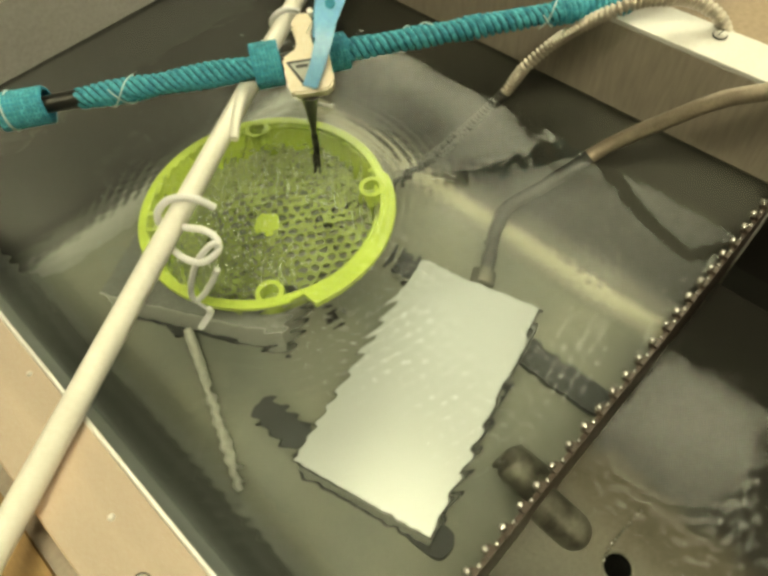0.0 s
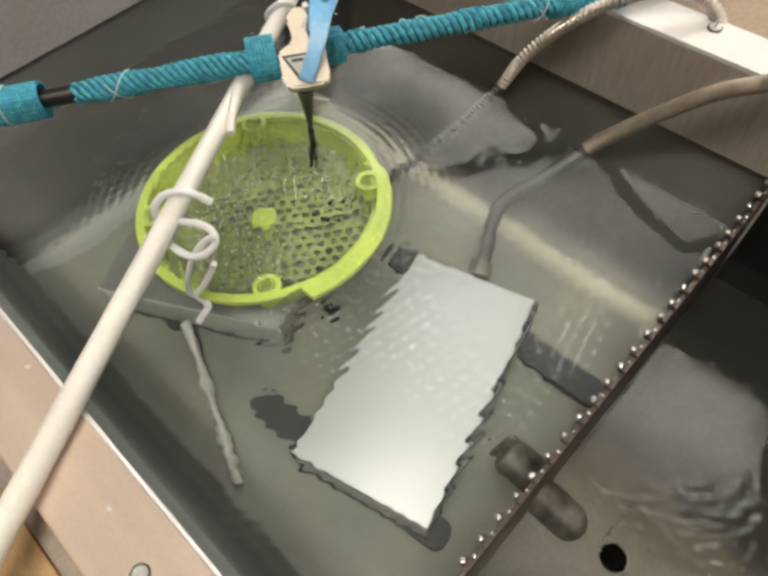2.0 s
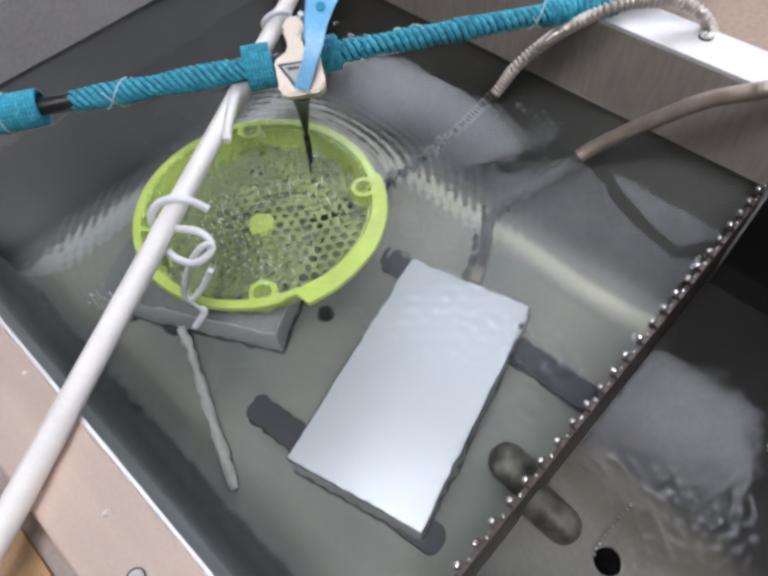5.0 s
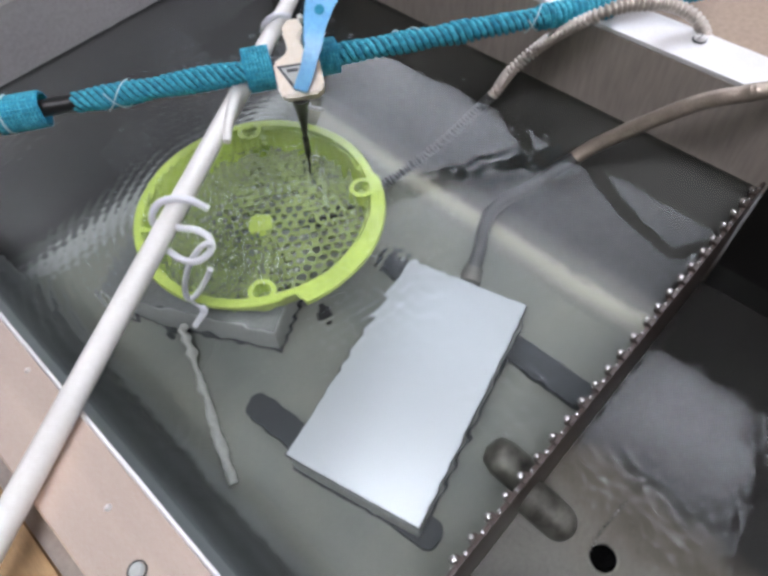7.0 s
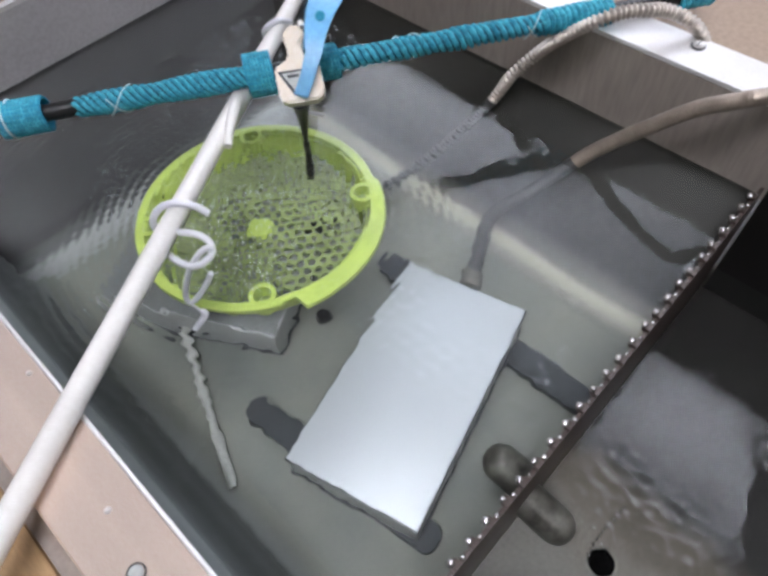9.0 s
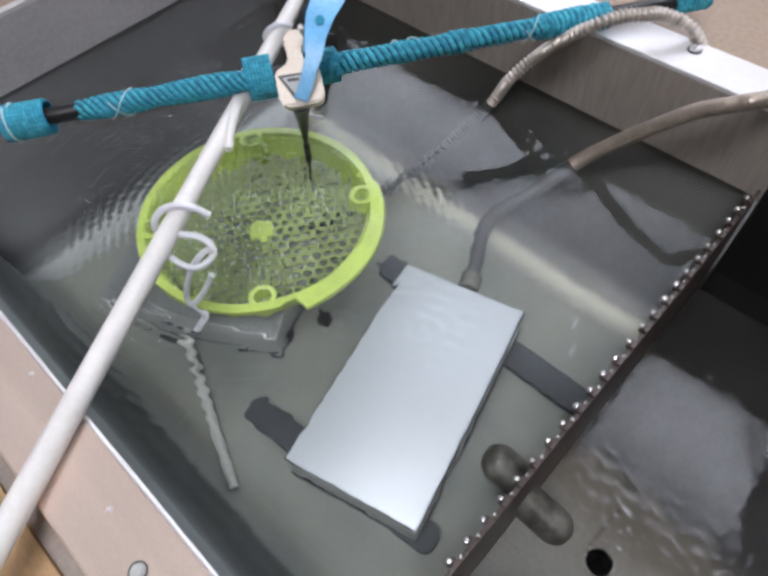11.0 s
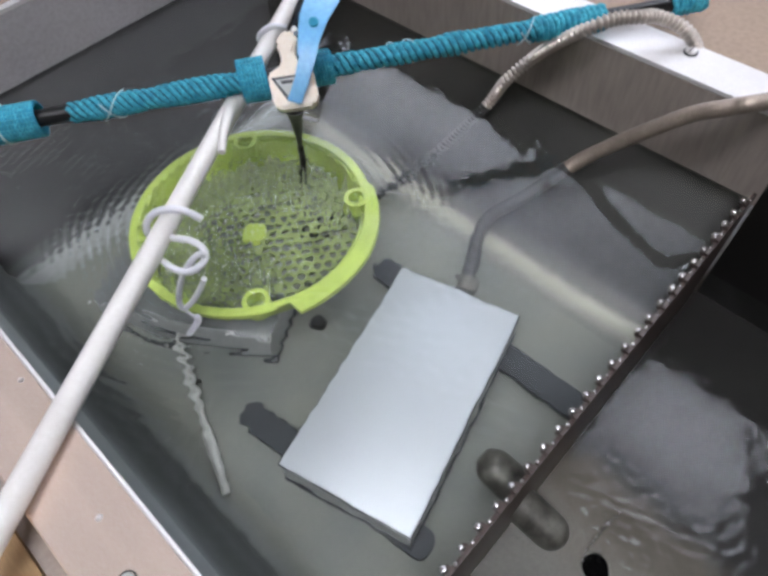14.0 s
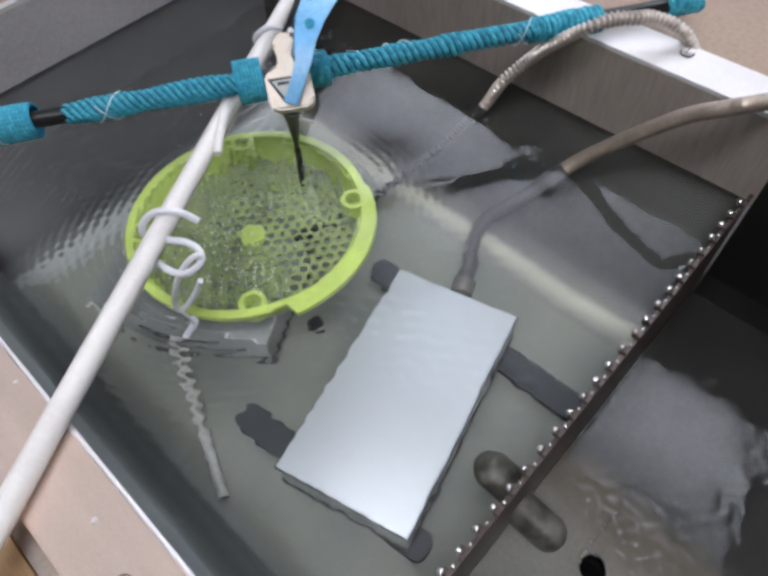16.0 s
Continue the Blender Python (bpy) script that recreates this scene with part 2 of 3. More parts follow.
def tube(line, radius, sides=10, bm=None):
    """A round tube along line; radius may be a function of the way along it."""
    bm = bm or bmesh.new()
    up = None
    rings, way = [], 0.0
    for i, q in enumerate(line):
        d = (line[min(i + 1, len(line) - 1)] - line[max(i - 1, 0)]).normalized()
        if up is None:
            up = d.orthogonal().normalized()
        up = (up - d * up.dot(d)).normalized()
        side = d.cross(up)
        if i:
            way += (q - line[i - 1]).length
        r = radius(way) if callable(radius) else radius
        rings.append([bm.verts.new(q + r * (math.cos(a) * up + math.sin(a) * side)) for a in (2 * math.pi * k / sides for k in range(sides))])
    for a, b in zip(rings, rings[1:]):
        for k in range(sides):
            bm.faces.new((a[k], a[(k + 1) % sides], b[(k + 1) % sides], b[k]))
    bm.faces.new(rings[0][::-1])
    bm.faces.new(rings[-1])
    return bm


def ring(at, r0, r1, z0, z1, sides=32, bm=None):
    """A flat ring with a rectangular section."""
    bm = bm or bmesh.new()
    prof = [(r0, z0), (r1, z0), (r1, z1), (r0, z1)]
    vs = [[bm.verts.new((at[0] + r * math.cos(a), at[1] + r * math.sin(a), z)) for r, z in prof] for a in (2 * math.pi * k / sides for k in range(sides))]
    for i in range(sides):
        a, b = vs[i], vs[(i + 1) % sides]
        for k in range(4):
            bm.faces.new((a[k], b[k], b[(k + 1) % 4], a[(k + 1) % 4]))
    bmesh.ops.recalc_face_normals(bm, faces=bm.faces)
    return bm


def prism(outline, z0, z1, bevel=0.0):
    bm = bmesh.new()
    f = bm.faces.new([bm.verts.new((x, y, z0)) for x, y in outline])
    r = bmesh.ops.extrude_face_region(bm, geom=[f])
    bmesh.ops.translate(bm, vec=(0, 0, z1 - z0), verts=[v for v in r["geom"] if isinstance(v, bmesh.types.BMVert)])
    bmesh.ops.recalc_face_normals(bm, faces=bm.faces)
    if bevel:
        bmesh.ops.bevel(bm, geom=list(bm.edges), offset=bevel, segments=2, affect="EDGES")
    return bm


def sweep(profile, axis, a, b):
    """A sheet's section, as points (across, z), drawn straight from a to b along the axis."""
    bm = bmesh.new()
    rows = []
    for s in (a, b):
        rows.append([bm.verts.new((p, s, z) if axis == "y" else (s, p, z)) for p, z in profile])
    for k in range(len(profile)):
        n = (k + 1) % len(profile)
        bm.faces.new((rows[0][k], rows[0][n], rows[1][n], rows[1][k]))
    bm.faces.new(rows[0])
    bm.faces.new(rows[1][::-1])
    bmesh.ops.recalc_face_normals(bm, faces=bm.faces)
    return bm


# ---- the room ----
RIM, XA, XB, YW, YD, YS = 0.0785, -0.0332, 0.490, 0.0335, 0.719, -0.30
ZB = -0.11


def room():
    x0, x1, y0, y1, zf, zc = -2.0, 3.4, -2.2, 3.1, -0.80, 2.20
    solid("floor", box(x0, x1, y0, y1, zf - 0.1, zf), CONCRETE, "grey concrete workshop floor", "floor", kind="structure")
    for nm, b in (("wall_west", (x0 - 0.1, x0, y0, y1)), ("wall_east", (x1, x1 + 0.1, y0, y1)), ("wall_south", (x0, x1, y0 - 0.1, y0)), ("wall_north", (x0, x1, y1, y1 + 0.1))):
        solid(nm, box(*b, zf, zc), PLASTER, "plain brownish workshop wall", "wall", kind="structure")
    # the ceiling leaves an opening for the roof light
    X0, X1, Y1 = 0.80, 3.2, 2.87
    Ya, Yb = -0.742, -0.118  # its south edge runs askew
    bm = prism([(X0, y0), (X1, y0), (X1, Yb), (X0, Ya)], zc, zc + 0.1)
    for b in ((x0, X0, y0, y1), (X1, x1, y0, y1), (X0, X1, Y1, y1)):
        box(*b, zc, zc + 0.1, bm=bm)
    solid("ceiling", bm, CEIL, "dull painted ceiling round a roof light", "ceiling", kind="structure")
    light = thing("skylight", ((X0 + X1) / 2, 1.185, zc + 0.02), "bright translucent roof light panels", "skylight", kind="structure")
    # unseen fill lamp, added to brighten the tank and kept out of the reflections
    lamp = thing("fill_lamp", (-0.50, -0.35, zc - 0.10), "added fill lamp with a glowing diffuser, out of view", "lamp")
    part("housing", box(-0.69, -0.31, -0.97, 0.27, zc - 0.05, zc - 0.0005, 0.004), CEIL, lamp)
    part("diffuser", box(-0.67, -0.33, -0.95, 0.25, zc - 0.10, zc - 0.0505, 0.006), LAMP, lamp, "glowing diffuser")
    part("pane", box(X0, X1, 0.15, Y1, zc + 0.03, zc + 0.05), ROOF, light, "translucent panel with weaker glow", smooth=0)
    part("pane", prism([(X0, Ya), (X1, Yb), (X1, 0.148), (X0, 0.148)], zc + 0.03, zc + 0.05), ROOF_BRIGHT, light, "translucent panel with raised glow", smooth=0)


# ---- the tank ----
def tank():
    t = thing("water_tank", ((XA + XB) / 2, (YW + YD) / 2, ZB - 0.02), "stainless steel cleaning tank full of clear water", "tank")
    th = 0.003
    # upright walls, then a rounded bend, sloping lower walls and a rounded foot
    def upright(sign, edge, z1=-0.012, top=RIM):
        return [(edge, top - 0.0045), (edge, z1), (edge - sign * th, z1), (edge - sign * th, top - 0.0045)]

    def slope(sign, edge, foot, z1=-0.012):
        pts = spline([(edge, z1, 0), (edge + 0.08 * (foot - edge), z1 - 0.014, 0), (edge + 0.70 * (foot - edge), ZB + 0.022, 0), (edge + 0.88 * (foot - edge), ZB + 0.0085, 0), (foot, ZB + 0.002, 0), (foot + sign * 0.022, ZB, 0)], 0.004)
        inner = [(p.x, p.y) for p in pts]
        return inner + [(x - sign * th, z - th) for x, z in reversed(inner)]
    # one steel all round; each wall's colour is set for the light it gets
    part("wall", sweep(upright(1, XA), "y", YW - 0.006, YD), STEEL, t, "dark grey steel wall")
    part("wall", sweep(upright(1, XA, -0.172), "y", YS, YW - 0.006), DARKTANK, t, "near-black wall")
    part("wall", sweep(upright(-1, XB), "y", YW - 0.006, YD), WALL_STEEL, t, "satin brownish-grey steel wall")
    part("wall", sweep(upright(-1, YD, top=RIM - 0.007), "x", XA, XB), LIT_WALL, t, "satin grey steel wall")
    part("slope", sweep(slope(1, XA, -0.007), "y", YW - 0.003, YD), SLOPE, t, "satin sloping steel with painted-in shade", smooth=50)
    part("slope", sweep(slope(-1, XB, 0.345), "y", YW - 0.003, YD), SLOPE_B, t, "satin sloping steel, shade and bend highlight painted in", smooth=50)
    part("slope", sweep(slope(-1, YD, 0.520), "x", XA, XB), SLOPE_D, t, "satin sloping steel, shade and bend highlight painted in", smooth=50)
    part("bottom", box(-0.010, 0.350, YW - 0.003, 0.53, ZB - 0.004, ZB - 0.0004), BOTTOM, t, "dull grey steel bottom", smooth=0)
    # rolled flange with a bright inner lip, where the white rod rests
    fl = part("flange", sweep([(XA, RIM), (XA - 0.046, RIM), (XA - 0.047, RIM - 0.001), (XA - 0.047, RIM - 0.022), (XA - 0.044, RIM - 0.022), (XA - 0.044, RIM - 0.003), (XA, RIM - 0.003)], "y", YS, YD + 0.05), FLANGE, t, "pinkish satin steel flange")
    part("lip", tube([Vector((XA, YS, RIM)), Vector((XA, YD, RIM))], 0.0016, 8), ALU, fl, "bright raised edge")
    for x, y, r in ((-0.0528, 0.1843, 0.0024), (-0.0412, 0.2952, 0.002), (-0.045, 0.38, 0.002)):
        part("rivet", cyl((x, y, RIM - 0.0005), r, 0.0016, 14, r * 0.6), ALU, fl)
    part("bolt", cyl((-0.0599, 0.1452, RIM - 0.0005), 0.0040, 0.003, 20, bevel=0.001), BOXSIDE, fl, "round bolt head")
    part("bolt_ring", ring((-0.0599, 0.1452), 0.0045, 0.0053, RIM - 0.0005, RIM + 0.0008), DARKBAR, fl)
    # aluminium angle along the far side
    fb = part("flange", sweep([(XB, RIM), (XB, RIM - 0.004), (XB + 0.042, RIM - 0.004), (XB + 0.042, RIM - 0.03), (XB + 0.046, RIM - 0.03), (XB + 0.046, RIM - 0.001), (XB + 0.045, RIM)], "y", YS, YD + 0.05), ALU, t, "pale aluminium angle")
    # ring added only to draw the dark outline round the screw head
    part("screw_outline", ring((0.5217, 0.1405), 0.0050, 0.0061, RIM + 0.0002, RIM + 0.0012), DARKBAR, fb, "thin dark ring drawn round the screw head")
    sc = part("screw", cyl((0.5217, 0.1405, RIM), 0.0050, 0.0035, 20, bevel=0.0012), ALU, fb, "round steel screw head")
    part("slot", box(0.517, 0.5264, 0.1400, 0.1410, RIM + 0.0034, RIM + 0.0037), BLACK, sc)
    part("screw", cyl((0.5217, 0.44, RIM), 0.0062, 0.0035, 20, bevel=0.0012), ALU, fb, "round steel screw head")
    part("flange", sweep([(YD, RIM - 0.0065), (YD, RIM - 0.011), (YD + 0.010, RIM - 0.011), (YD + 0.010, RIM - 0.0065)], "x", XA, XB), ALU, t, "pale steel flange")
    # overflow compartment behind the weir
    part("wall", box(XB, XB + th, YS, YW - 0.006, -0.22, RIM - 0.004), DARKTANK, t, "near-black wall", smooth=0)
    part("wall", box(XA, XB, YS - th, YS, -0.22, RIM), DARKTANK, t, "near-black wall", smooth=0)
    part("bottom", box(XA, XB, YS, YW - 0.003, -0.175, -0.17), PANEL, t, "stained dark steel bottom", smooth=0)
    return t


def weir(t):
    """The toothed overflow edge: a dark plate whose top carries a row of bright beads."""
    w = part("weir", box(XA + 0.001, XB - 0.001, YW - 0.0035, YW, -0.1695, 0.0025, 0.0008), WEIR, t, "dark brown overflow edge with a row of beads")
    rnd = random.Random(4)
    bead = bmesh.new()
    bmesh.ops.create_icosphere(bead, subdivisions=2, radius=0.0029, matrix=Matrix.Diagonal((1, 1, 0.9, 1)))
    bead = mesh_of("bead", bead, BEAD, 180)
    tooth = mesh_of("tooth", prism([(-0.0040, -0.0034), (0.0040, -0.0034), (0.0034, 0.0022), (0.0012, 0.0036), (-0.0026, 0.0030)], -0.003, 0.0034, 0.0006), WEIR)
    n = 30
    for i in range(n):
        x = -0.022 + i * 0.0176 + rnd.uniform(-0.0012, 0.0012)
        if x > XB - 0.006:
            break
        for nm, me, dx, dy, z, s in (("tooth", tooth, 0, 0.0, 0.0022, 1), ("bead", bead, -0.0014, 0.0020, 0.0062, rnd.uniform(0.85, 1.15)), ("bead", bead, 0.0066, -0.0012, 0.0035, rnd.uniform(0.45, 0.7))):
            o = new(nm, me)
            o.parent = w
            o.location = Vector((x + dx, YW + dy, z)) - ORIGIN[w.name]
            o.scale = (s, s, s)


# ---- the bench round the tank ----
def bench():
    z = RIM - 0.024
    b = thing("work_bench", (0.2, 0.2, -0.80), "wooden bench boards round the tank", "bench")
    part("board", box(-0.55, XA - 0.062, -0.9, 1.4, z - 0.03, z, 0.002), WOOD, b, "varnished pale wood board")
    part("rail", box(XA - 0.0605, XA - 0.0475, -0.9, 1.4, z - 0.03, z + 0.006, 0.004), WALL_STEEL, b, "narrow rounded pinkish steel strip")
    part("board", box(XB + 0.05, 1.5, -0.9, 1.4, z - 0.03, z, 0.002), BROWN, b, "plain brown board")
    part("board", box(XA - 0.047, XB + 0.049, YD + 0.0105, 1.4, z - 0.03, z, 0.002), BROWN, b, "plain brown board")
    part("board", box(XA - 0.047, XB + 0.049, -0.9, YS - 0.01, z - 0.03, z, 0.002), BROWN, b, "plain brown board")
    for x in (-0.5, 1.4):
        for y in (-0.8, 1.3):
            part("leg", box(x - 0.04, x + 0.04, y - 0.04, y + 0.04, -0.80, z - 0.03, 0.003), WOOD, b)


# ---- things under water ----
def sunk_box(name, cx, cy, turn, top, label, face, a=0.1025):
    """A sealed steel box; added strips draw its lid's dark outline and the shadow at its foot."""
    t = thing(name, (cx, cy, ZB), label, "transducer box", "steel boxes in the bath")
    m = Matrix.Translation((cx, cy, 0)) @ Matrix.Rotation(radians(turn), 4, "Z")
    foot = ZB + (0.0098 if face is BOX else 0.0037)
    pieces = [("lid", face, (-a, a, -0.0565, 0.0565, top - 0.003, top), 0.0012), ("edge_strip", BLACK if face is BOX else BOXSIDE, (-a - 0.0009, a + 0.0009, -0.0574, 0.0574, top - 0.0038, top - 0.0022), 0.0006),
              ("body", BOXSIDE, (-a + 0.0005, a - 0.0005, -0.0560, 0.0560, foot + 0.0021, top - 0.0039), 0.0015), ("foot", DARKBAR, (-a - 0.0012, a + 0.0012, -0.0577, 0.0577, foot, foot + 0.0020), 0.0006)]
    for nm, mat, b, bev in pieces:
        bm = box(*b, bev)
        bmesh.ops.transform(bm, matrix=m, verts=bm.verts)
        part(nm, bm, mat, t, "satin steel face" if nm == "lid" else "")
    return t


def rounded_bar(a, b, width, z0, z1, label):
    a, b = Vector((*a, 0)), Vector((*b, 0))
    d = (b - a).normalized()
    s = Vector((-d.y, d.x, 0)) * width / 2
    pts = []
    for k in range(9):
        ang = -math.pi / 2 + math.pi * k / 8
        pts.append(b + d * math.cos(ang) * width / 2 * 0.7 + s * math.sin(ang))
    for k in range(9):
        ang = math.pi / 2 + math.pi * k / 8
        pts.append(a + d * math.cos(ang) * width / 2 * 0.7 + s * math.sin(ang))
    return solid("support_bar", prism([(p.x, p.y) for p in pts], z0, z1, 0.0008), DARKBAR, label, "bar", "bars under the steel box")


def under_water():
    sunk_box("transducer_box", 0.1576, 0.1503, 14.5, -0.052, "bright flat steel box under water on dark bars", BOX)
    sunk_box("transducer_box", 0.118, 0.370, 118.3, -0.054, "steel box with a darkened lid under water below the green basket", LID_DIM, 0.086)
    rounded_bar((0.060, 0.243), (0.081, 0.066), 0.024, ZB + 0.0002, ZB + 0.0096, "dark grey rubber support bar on the tank bottom")
    rounded_bar((0.247, 0.262), (0.251, 0.0435), 0.026, ZB + 0.0002, ZB + 0.0096, "dark grey rubber support bar on the tank bottom")
    for x in (0.06, 0.14):
        rounded_bar((x, 0.36), (x + 0.005, 0.43), 0.02, ZB + 0.0002, ZB + 0.0035, "dark grey rubber support bar on the tank bottom")
    pts = [(0.062, 0.352, -0.098), (0.052, 0.325, -0.102), (0.035, 0.285, -0.1045), (0.012, 0.228, -0.1045), (0.003, 0.206, -0.1045)]
    tb = solid("drain_tube", tube(spline(pts, 0.004), lambda s: 0.0042 + 0.0004 * math.sin(s * 120), 12), PALE, "pale translucent tube lying on the tank bottom", "tube")
    solid("rubber_plug", cyl((0.163, 0.268, ZB + 0.0002), 0.0082, 0.009, 18, 0.0064, 0.001), BLACK, "small black rubber plug on the tank bottom", "plug")
    # pipe that passes through the overflow edge
    line = [Vector((0.162, 0.0745, -0.0925)).lerp(Vector((0.1662, -0.0135, -0.1185)), k / 80) for k in range(81)]
    L = sum((b - a).length for a, b in zip(line, line[1:]))
    solid("cross_pipe", tube(line, lambda q: 0.0158 * math.sqrt(max(0.002, 1 - max(0.0, 1 - max(0.0, min(q, L - q)) / 0.016) ** 2)), 24), PIPE, "dull dark pipe through the overflow edge", "pipe")
    d = thing("drain_fitting", (0.1788, -0.0442, -0.17), "small black drain fitting in a stained steel bottom", "drain")
    part("collar", ring((0.1788, -0.0442), 0.0115, 0.0130, -0.17, -0.1685, 24), PIPE, d, "dull thin collar")
    # flat black disc paints the darkness inside a drain hole
    part("opening", cyl((0.1788, -0.0442, -0.1698), 0.0115, 0.001, 24), HOLE, d)

    chain = thing("ball_chain", (0.2319, -0.0341, -0.17), "thin steel ball chain on the stained bottom", "chain")
    me = bmesh.new()
    bmesh.ops.create_icosphere(me, subdivisions=2, radius=0.0019)
    me = mesh_of("ball", me, BEAD, 180)
    for q in spline([(0.2319, -0.0341, -0.1681), (0.2113, -0.0320, -0.1681), (0.1917, -0.0307, -0.1681), (0.1764, -0.0328, -0.1681)], 0.0042):
        o = new("ball", me)
        o.parent = chain
        o.location = q - chain.location


# ---- green basket ----
BX, BY, BR = 0.1792, 0.3610, 0.1122


def basket():
    t = thing("strainer_basket", (BX, BY, -0.040), "lime green round plastic strainer basket just under the water", "basket")
    n = 144
    # rim in two overlapping arcs: one stands further out, with a notch where it begins
    def r_out(a):
        a = math.degrees(a) % 360
        if 248 <= a < 330:
            return 0.1225 - 0.0075 * max(0.0, (a - 285) / 45) ** 1.5
        return 0.1095 if 240 < a < 248 else BR

    def r_in(a):
        a = math.degrees(a) % 360
        return 0.1036 + (0.0025 * math.sin(math.pi * (a - 248) / 82) if 248 <= a < 330 else 0.0)
    bm = bmesh.new()
    loops = []
    for k in range(n):
        a = 2 * math.pi * k / n
        ro, ri = r_out(a), r_in(a)
        prof = [(ri, -0.005), (ri, 0.0028), (ri + 0.0009, 0.0036), (ro - 0.001, 0.0036), (ro, 0.0027), (ro, -0.0025)]
        loops.append([bm.verts.new((BX + r * math.cos(a), BY + r * math.sin(a), z)) for r, z in prof])
    for k in range(n):
        a, b = loops[k], loops[(k + 1) % n]
        for j in range(6):
            bm.faces.new((a[j], b[j], b[(j + 1) % 6], a[(j + 1) % 6]))
    bmesh.ops.recalc_face_normals(bm, faces=bm.faces)
    part("rim", bm, GREEN, t, "bright lime rim")
    bm = bmesh.new()
    loops = []
    for k in range(72):
        a = 2 * math.pi * k / 72
        loops.append([bm.verts.new((BX + r * math.cos(a), BY + r * math.sin(a), z)) for r, z in ((0.1035, -0.0045), (0.0985, -0.036), (0.097, -0.036), (0.1019, -0.0045))])
    for k in range(72):
        a, b = loops[k], loops[(k + 1) % 72]
        for j in range(4):
            bm.faces.new((a[j], b[j], b[(j + 1) % 4], a[(j + 1) % 4]))
    bmesh.ops.recalc_face_normals(bm, faces=bm.faces)
    part("side", bm, GREEN, t)
    for a in (-39, -127, 143, 53.5):
        x, y = BX + 0.0985 * math.cos(radians(a)), BY + 0.0985 * math.sin(radians(a))
        e = part("ear", ring((x, y), 0.0078, 0.0118, -0.016, 0.0042, 24), GREEN, t, "ring for a screw")
        part("ear_floor", cyl((x, y, -0.0158), 0.0078, 0.002, 20), GREENGRID, e)
    part("boss", cyl((BX - 0.004, BY - 0.001, -0.037), 0.014, 0.004, 24, 0.011, 0.001), GREEN, t, "plain round middle")
    # pierced bottom, a web of small openings
    verts, faces = [], []
    pitch, web = 0.0104, 0.0019
    zt, zb = -0.0345, -0.037
    for j in range(-14, 15):
        for i in range(-14, 15):
            x, y = (i + 0.5 * (j % 2)) * pitch, j * pitch * 0.866
            if math.hypot(x, y) > 0.0965:
                continue
            o = len(verts)
            for z in (zt, zb):
                for rr in (pitch * 0.5774, pitch * 0.5774 - web):
                    for k in range(6):
                        a = radians(60 * k + 30)
                        verts.append((x + rr * math.cos(a), y + rr * math.sin(a), z))
            for k in range(6):
                m = (k + 1) % 6
                faces.append((o + k, o + m, o + 6 + m, o + 6 + k))
                faces.append((o + 6 + k, o + 6 + m, o + 18 + m, o + 18 + k))
                faces.append((o + 12 + m, o + 12 + k, o + 18 + k, o + 18 + m))
    q = Matrix.Rotation(radians(-37), 3, "Z")
    me = bpy.data.meshes.new("grid")
    me.from_pydata([q @ Vector(v) + Vector((0, 0, 0.040)) for v in verts], [], faces)
    me.materials.append(GREENGRID)
    g = new("grid", me)
    g.parent = t
    tagged(g, "pierced lime green bottom")
    t.rotation_euler = (radians(-0.9), radians(-0.9), 0)
    t.location.z -= 0.0062  # the rim lies just under the water


